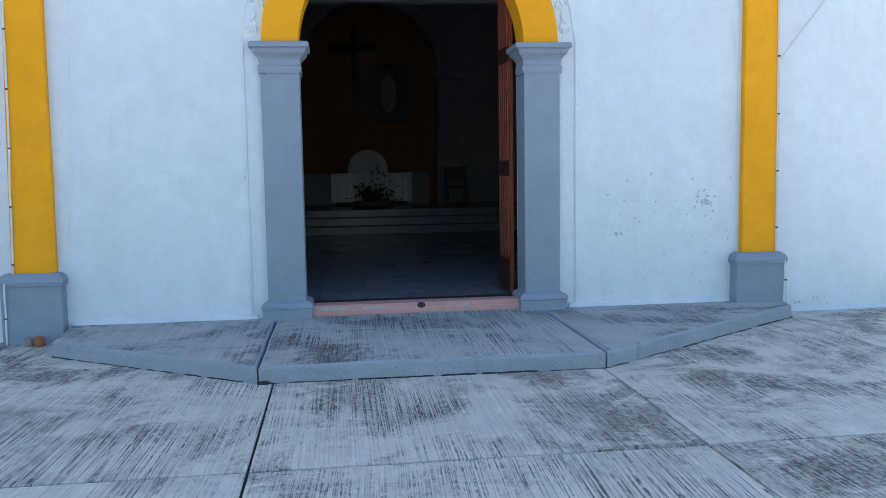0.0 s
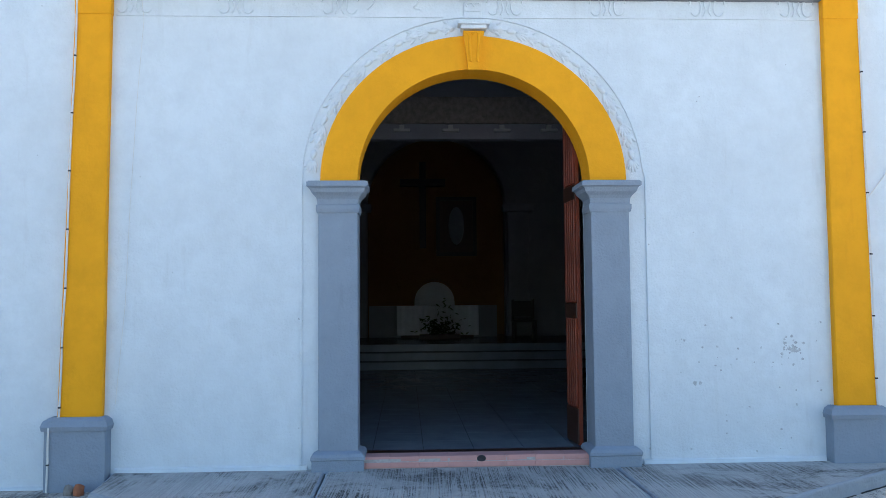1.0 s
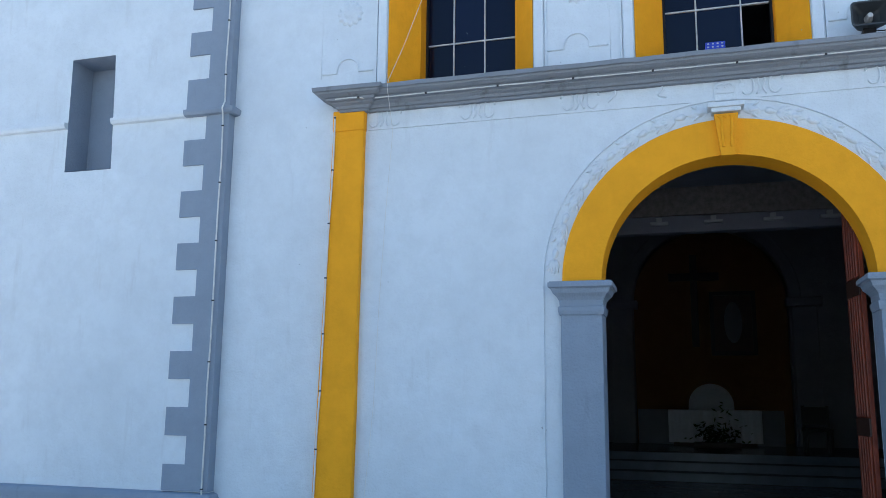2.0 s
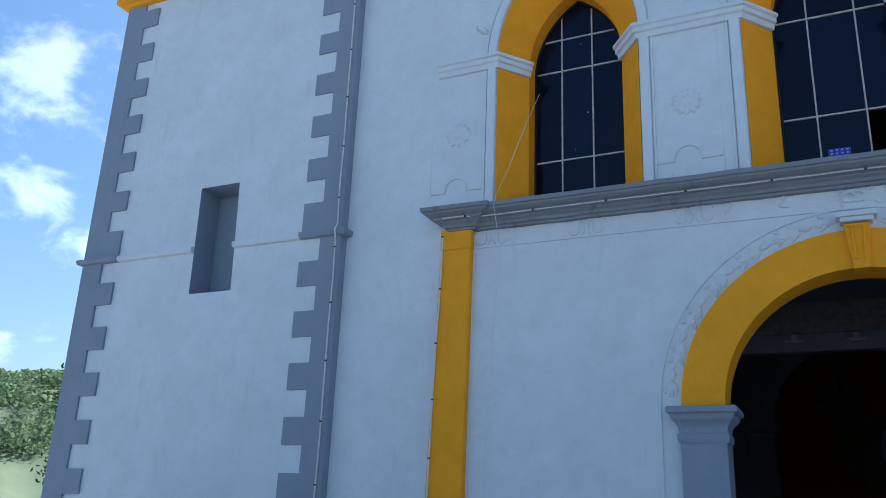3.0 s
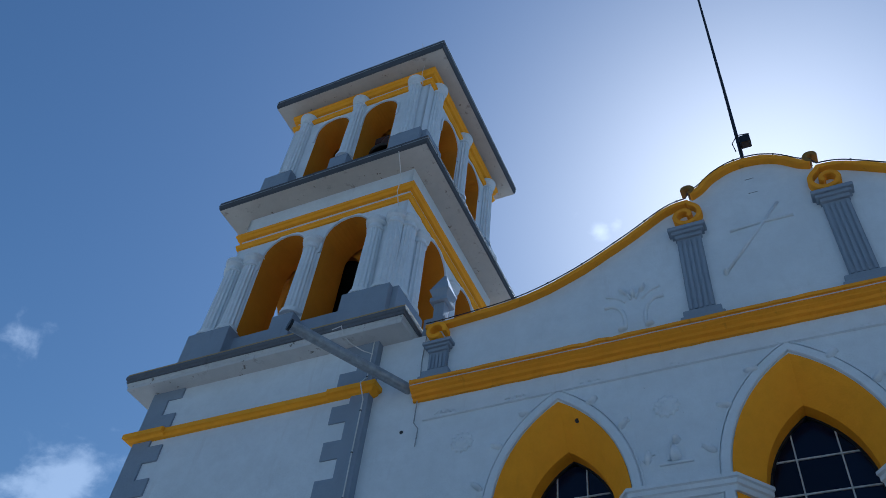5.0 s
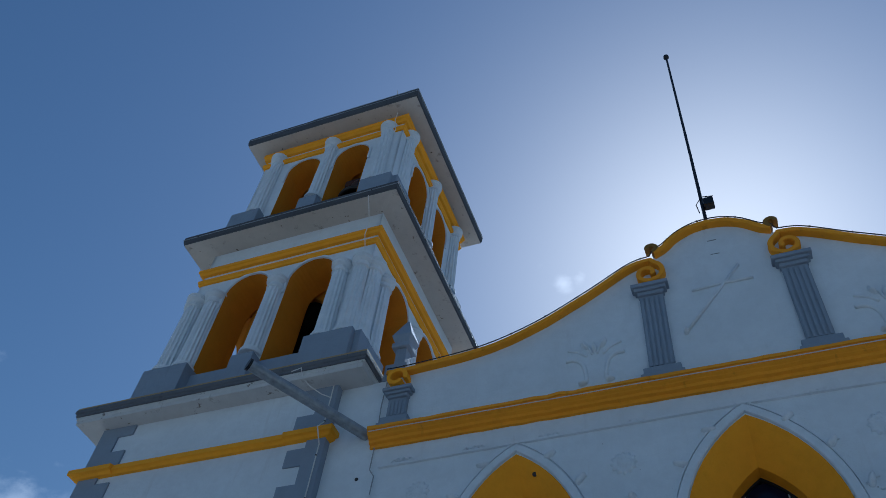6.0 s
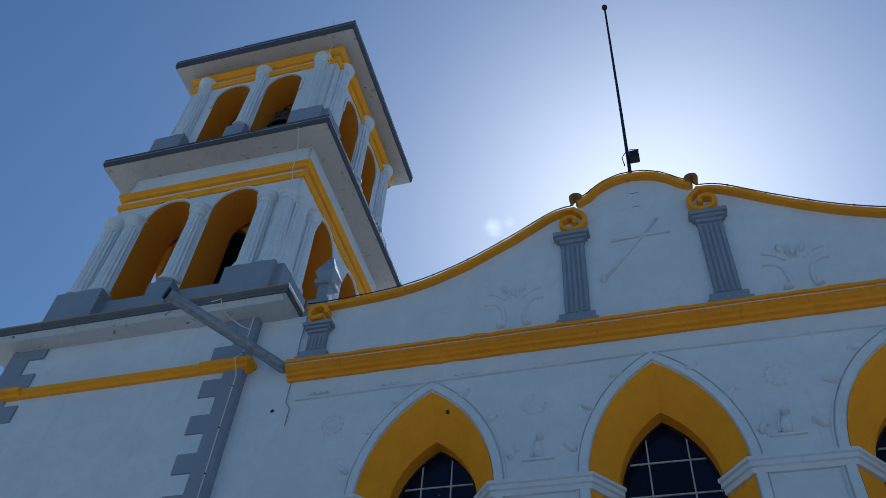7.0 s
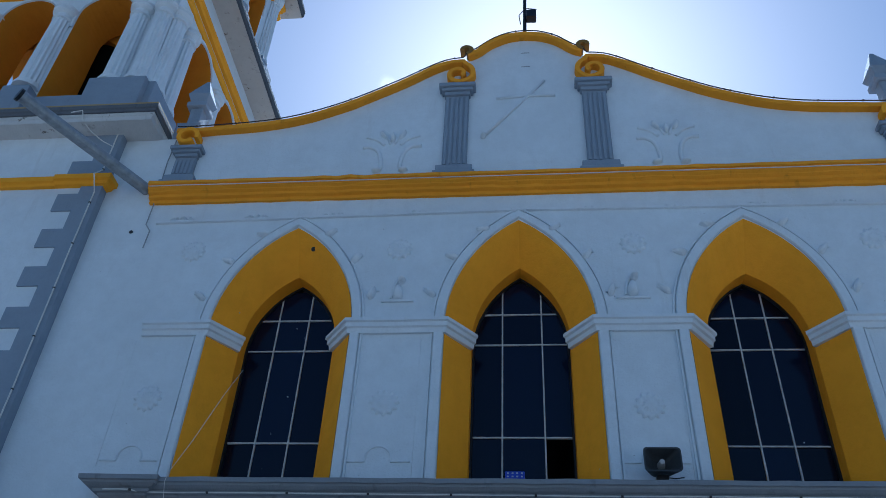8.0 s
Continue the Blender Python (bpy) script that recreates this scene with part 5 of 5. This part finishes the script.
for z0, h in ((13.27, 1.75), (17.40, 1.65)):
    x, y = TCX + h - 0.14, TCY - h
    conduit([(x + 0.05, y - 0.45, z0 + 0.45), (x + 0.02, y - 0.3, z0 + 0.30), (x, y - 0.15, z0 + 0.06), (x - 0.01, y - 0.16, z0 - 0.3), (x - 0.02, y - 0.03, z0 - 0.55)], 0.008, 0, label="cable hanging over the yellow band")

# loudspeaker on the string cornice
speaker = empty("loudspeaker", "dark grey horn loudspeaker standing on the cornice", "loudspeaker", at=(1.185, -0.16, 5.0))


def rounded_rect(w, h, r, y, n=5):
    pts = []
    for cx, cz, a0 in ((w - r, h - r, 0), (-w + r, h - r, 90), (-w + r, -h + r, 180), (w - r, -h + r, 270)):
        for k in range(n + 1):
            a = radians(a0 + 90 * k / n)
            pts.append(Vector((cx + r * math.cos(a), y, cz + r * math.sin(a))))
    return pts


bm = loft([rounded_rect(0.05, 0.05, 0.03, 0.12), rounded_rect(0.09, 0.07, 0.03, 0.05), rounded_rect(0.155, 0.105, 0.035, -0.13), rounded_rect(0.158, 0.108, 0.035, -0.15), rounded_rect(0.145, 0.095, 0.03, -0.15), rounded_rect(0.08, 0.06, 0.03, -0.05), rounded_rect(0.02, 0.02, 0.01, 0.0)], True)
part("horn", bm, PLASTIC, speaker)
part("driver", lathe([(0.035, -0.12), (0.04, -0.05), (0.022, 0.06), (0.01, 0.065)], 14), LIGHTPLASTIC, speaker).matrix_basis = pose(0, -0.04, 0, 90)
part("foot", box(-0.05, 0.05, -0.04, 0.06, -0.13, -0.09, 0.005), BLACKMETAL, speaker)
part("lead", tube([(0.05, 0.0, -0.10), (0.10, -0.05, -0.13), (0.16, -0.12, -0.15)], 0.005), BLACKMETAL, speaker)

lamp = empty("solar_lamp", "small blue lamp panel standing on the cornice", "lamp", at=(-0.06, -0.16, 4.862))
part("housing", box(-0.085, 0.085, -0.03, 0.03, 0.0, 0.075, 0.008), BLUE, lamp)
for r in range(2):
    for c in range(4):
        part("led", box(-0.06 + c * 0.04 - 0.008, -0.06 + c * 0.04 + 0.008, -0.034, -0.029, 0.02 + r * 0.03, 0.032 + r * 0.03), LIGHTPLASTIC, lamp)

# dirt packed along the foot of the step
rng = random.Random(8)
for p, q in zip(PLAT[:-1], PLAT[1:]):
    p, q = Vector(p), Vector(q)
    length, at = (q - p).length, 0.0
    out = Vector((q.y - p.y, -(q.x - p.x))).normalized() * -1
    if out.y > 0.2:
        out = -out
    while at < length - 0.1:
        run = rng.uniform(0.15, 0.6)
        end = min(length, at + run)
        n = max(3, int((end - at) / 0.05))
        path = []
        for k in range(n + 1):
            c = p.lerp(q, (at + (end - at) * k / n) / length) + out * rng.uniform(-0.002, 0.006)
            path.append((c.x, c.y, GZ - 0.002 + rng.uniform(-0.003, 0.003)))
        part("dirt_line", tube(path, rng.uniform(0.005, 0.012), None, 5), JOINT, entrance_step)
        at = end + rng.uniform(0.0, 0.12)
part("chipped_hole", lathe([(0.045, -0.02), (0.04, 0.012), (0.015, 0.016)], 9), DARKCLIP, entrance_step).matrix_basis = pose(-1.38, -2.11, GZ) @ Matrix.Diagonal((1.2, 0.5, 1.4, 1))

# rubble by the pedestal
for x, y, r, m, name, label in ((-3.60, -0.27, 0.05, CLAY, "broken_brick", "broken piece of red brick on the ground"), (-3.70, -0.25, 0.045, STONE, "stone", "small grey stone on the ground")):
    bm = bmesh.new()
    bmesh.ops.create_icosphere(bm, subdivisions=2, radius=r)
    for v in bm.verts:
        v.co *= 1 + 0.35 * noise.noise(v.co * 22 + Vector((x, y, 0)))
        v.co.z = max(v.co.z * 1.3, -r * 0.7)
    ob = tagged(new(name, finish(name, bm, m)), label, "stone")
    ob.matrix_basis = pose(x, y, GZ + r * 0.7)

# flaked paint low on the wall
rng = random.Random(5)
bm = bmesh.new()
spots = [(2.12, 0.87, 0.022), (2.17, 0.875, 0.018), (3.10, 1.17, 0.022)]
spots += [(rng.gauss(3.05, 0.055), rng.gauss(1.20, 0.05), rng.uniform(0.006, 0.017)) for k in range(34)]
spots += [(rng.uniform(1.75, 3.4), rng.uniform(0.2, 1.5), rng.uniform(0.004, 0.013)) for k in range(46)]
spots += [(rng.uniform(4.0, 5.4), rng.uniform(0.0, 0.12), rng.uniform(0.006, 0.016)) for k in range(8)]
spots += [(rng.choice((-1.66, 1.68)) + rng.uniform(-0.02, 0.02), rng.uniform(0.2, 2.6), rng.uniform(0.005, 0.012)) for k in range(14)]
spots += [(rng.uniform(-4.7, 3.6), rng.uniform(1.5, 9.0), rng.uniform(0.003, 0.007)) for k in range(40)]
for x, z, r in spots:
    if abs(x) < 1.6 and z < 4.4:
        continue
    n, lift = 9, -0.002 - 0.006 * rng.random()
    vs = [bm.verts.new((x + r * rng.uniform(0.5, 1.3) * math.cos(k * math.tau / n), lift, z + r * rng.uniform(0.5, 1.4) * math.sin(k * math.tau / n))) for k in range(n)]
    ws = [bm.verts.new((v.co.x, 0.004, v.co.z)) for v in vs]
    bm.faces.new(vs)
    for k in range(n):
        bm.faces.new((vs[k], ws[k], ws[(k + 1) % n], vs[(k + 1) % n]))
flakes = part("flaked_paint", bm, plain("bare_render", (0.60, 0.64, 0.68), 0.95, 0, 0.5, 30), facade, "patches of flaked paint showing grey render")
flakes["kind"] = "stuff"

part("vent_hole", lathe([(0.028, -0.01), (0.024, 0.004), (0.010, 0.0)], 10), DARKCLIP, facade, "small dark hole in the yellow reveal").matrix_basis = pose(-2.29, 0.065, 7.655, 120, 0, 20)

part("drain_hole", lathe([(0.026, -0.008), (0.022, 0.004), (0.010, 0.0)], 10), DARKCLIP, facade, "small dark hole in the white wall").matrix_basis = pose(-4.48, -0.004, 7.915, 90)

# white base strip where wall meets ground
for x0, x1, z0 in ((-3.38, -1.60, PTOP), (1.60, 3.38, PTOP), (4.0, 5.9, GZ - 0.02), (-4.79, -3.95, GZ - 0.02)):
    bm = bmesh.new()
    path = [(x0 + (x1 - x0) * k / 14, 0) for k in range(15)]
    sweep_plan([(x, -0.012 + 0.008 * noise.noise(Vector((x * 3, z0, 0)))) for x, _ in path], [(-0.03, z0 - 0.01), (0.02, z0 - 0.01), (0.012, z0 + 0.035), (-0.03, z0 + 0.05)], bm=bm)
    part("wall_foot", bm, WHITE, facade)

# ---- hills and a tree beyond the tower ----


def hill_height(az, r):
    base = 7.4 - 0.02 * (az - 52) ** 2 * (1 if az < 52 else 0.25)
    base += 0.5 * noise.noise(Vector((az * 0.25, 0, 3)))
    s = max(0.0, min(1.0, (r - 110) / 110))
    return max(0.0, math.tan(radians(max(1.0, base))) * 215 * s * s * (3 - 2 * s))


AZS = [35 + k * 0.75 for k in range(88)]
RS = [100 + k * 10 for k in range(16)]
bm = bmesh.new()
grid = []
for az in AZS:
    row = []
    for r in RS:
        h = hill_height(az, r) if r <= 220 else hill_height(az, 220) - (r - 220) * 0.25
        d = direction(az, 0)
        row.append(bm.verts.new((d[0] * r, d[1] * r - 7, h - 0.6 + 1.6 * noise.noise(Vector((az * 0.4, r * 0.06, 0))))))
    grid.append(row)
for p, q in zip(grid, grid[1:]):
    for k in range(len(RS) - 1):
        bm.faces.new((p[k], p[k + 1], q[k + 1], q[k]))
tagged(new("hill", finish("hill", bm, GRASS, True)), "green hillside with scrub in the distance", "hill", kind="structure")
rng = random.Random(21)
verts, faces = [], []
for k in range(9000):
    az, r = rng.uniform(44, 62), rng.uniform(150, 224)
    if noise.noise(Vector((az * 0.6, r * 0.05, 1))) < -0.12:
        continue
    d = direction(az, 0)
    c = Vector((d[0] * r, d[1] * r - 7, hill_height(az, r)))
    size = rng.uniform(0.7, 2.0)
    for j in range(9):
        o = c + Vector((rng.gauss(0, 0.6), rng.gauss(0, 0.6), rng.uniform(0.0, 1.3))) * size
        u = Vector((rng.gauss(0, 1), rng.gauss(0, 1), rng.gauss(0, 1))).normalized() * size * 0.22
        v = u.orthogonal().normalized() * size * 0.16
        i = len(verts)
        verts += [o - u, o + v, o + u, o - v]
        faces.append((i, i + 1, i + 2, i + 3))
me = bpy.data.meshes.new("hill_scrub")
me.from_pydata(verts, [], faces)
me.materials.append(HILLLEAF)
tagged(new("hill_scrub", me), "scrub and small trees covering the hillside", "trees", kind="stuff")

tree = empty("tree", "dark leafy tree beyond the tower", "tree", at=(-23.2, 14.05, GZ - 0.1))
bm = tube([(0, 0, 0), (0.06, 0.02, 1.2), (0.0, 0.08, 2.4), (0.1, 0.0, 3.4)], 0.22, None, 10, 0.10)
for k in range(7):
    a = k * 0.9
    tube([(0.03, 0.03, 1.9 + 0.2 * k), (0.6 * math.cos(a), 0.6 * math.sin(a), 2.6 + 0.25 * k), (1.2 * math.cos(a), 1.2 * math.sin(a), 3.0 + 0.3 * k)], 0.07, bm, 6, 0.025)
part("trunk", bm, BARK, tree)
verts, faces = [], []
centres = [(rng.gauss(0, 0.9), rng.gauss(0, 0.9), rng.uniform(2.6, 6.0)) for k in range(60)]
for k in range(6500):
    c = rng.choice(centres)
    p = Vector((c[0] + rng.gauss(0, 0.3), c[1] + rng.gauss(0, 0.3), c[2] + rng.gauss(0, 0.26)))
    u = Vector((rng.gauss(0, 1), rng.gauss(0, 1), rng.gauss(0, 0.7))).normalized() * 0.10
    v = u.orthogonal().normalized() * 0.042
    i = len(verts)
    verts += [p - u, p + v, p + u, p - v]
    faces.append((i, i + 1, i + 2, i + 3))
me = bpy.data.meshes.new("crown")
me.from_pydata(verts, [], faces)
me.materials.append(LEAF)
crown = new("crown", me)
crown.parent = tree

# ---- pieces of the floors ----
tile = finish("tile", box(-0.247, 0.247, -0.247, 0.247, -0.012, 0.0, 0.002), TILE)
for i in range(12):
    for j in range(18):
        ob = new("tile", tile)
        ob.parent = bpy.data.objects["floor"]
        ob.matrix_basis = pose(-2.75 + 0.5 * i, 0.56 + 0.5 * j, FZ)
XS = [-1.31 + 2.59 * k for k in range(-5, 7)]
YS = [-0.02, -3.97, -7.92, -11.87, -15.82, -19.77, -23.72]
slab = finish("slab", box(-1.287, 1.287, -1.965, 1.965, -0.025, 0.0, 0.008), SLAB)
for x0 in XS[:-1]:
    for y1, y0 in zip(YS, YS[1:]):
        ob = new("slab", slab)
        ob.parent = pavement
        ob.matrix_basis = pose(x0 + 1.295, (y0 + y1) / 2, GZ + rng.uniform(-0.003, 0.001), 0, 0, 0)
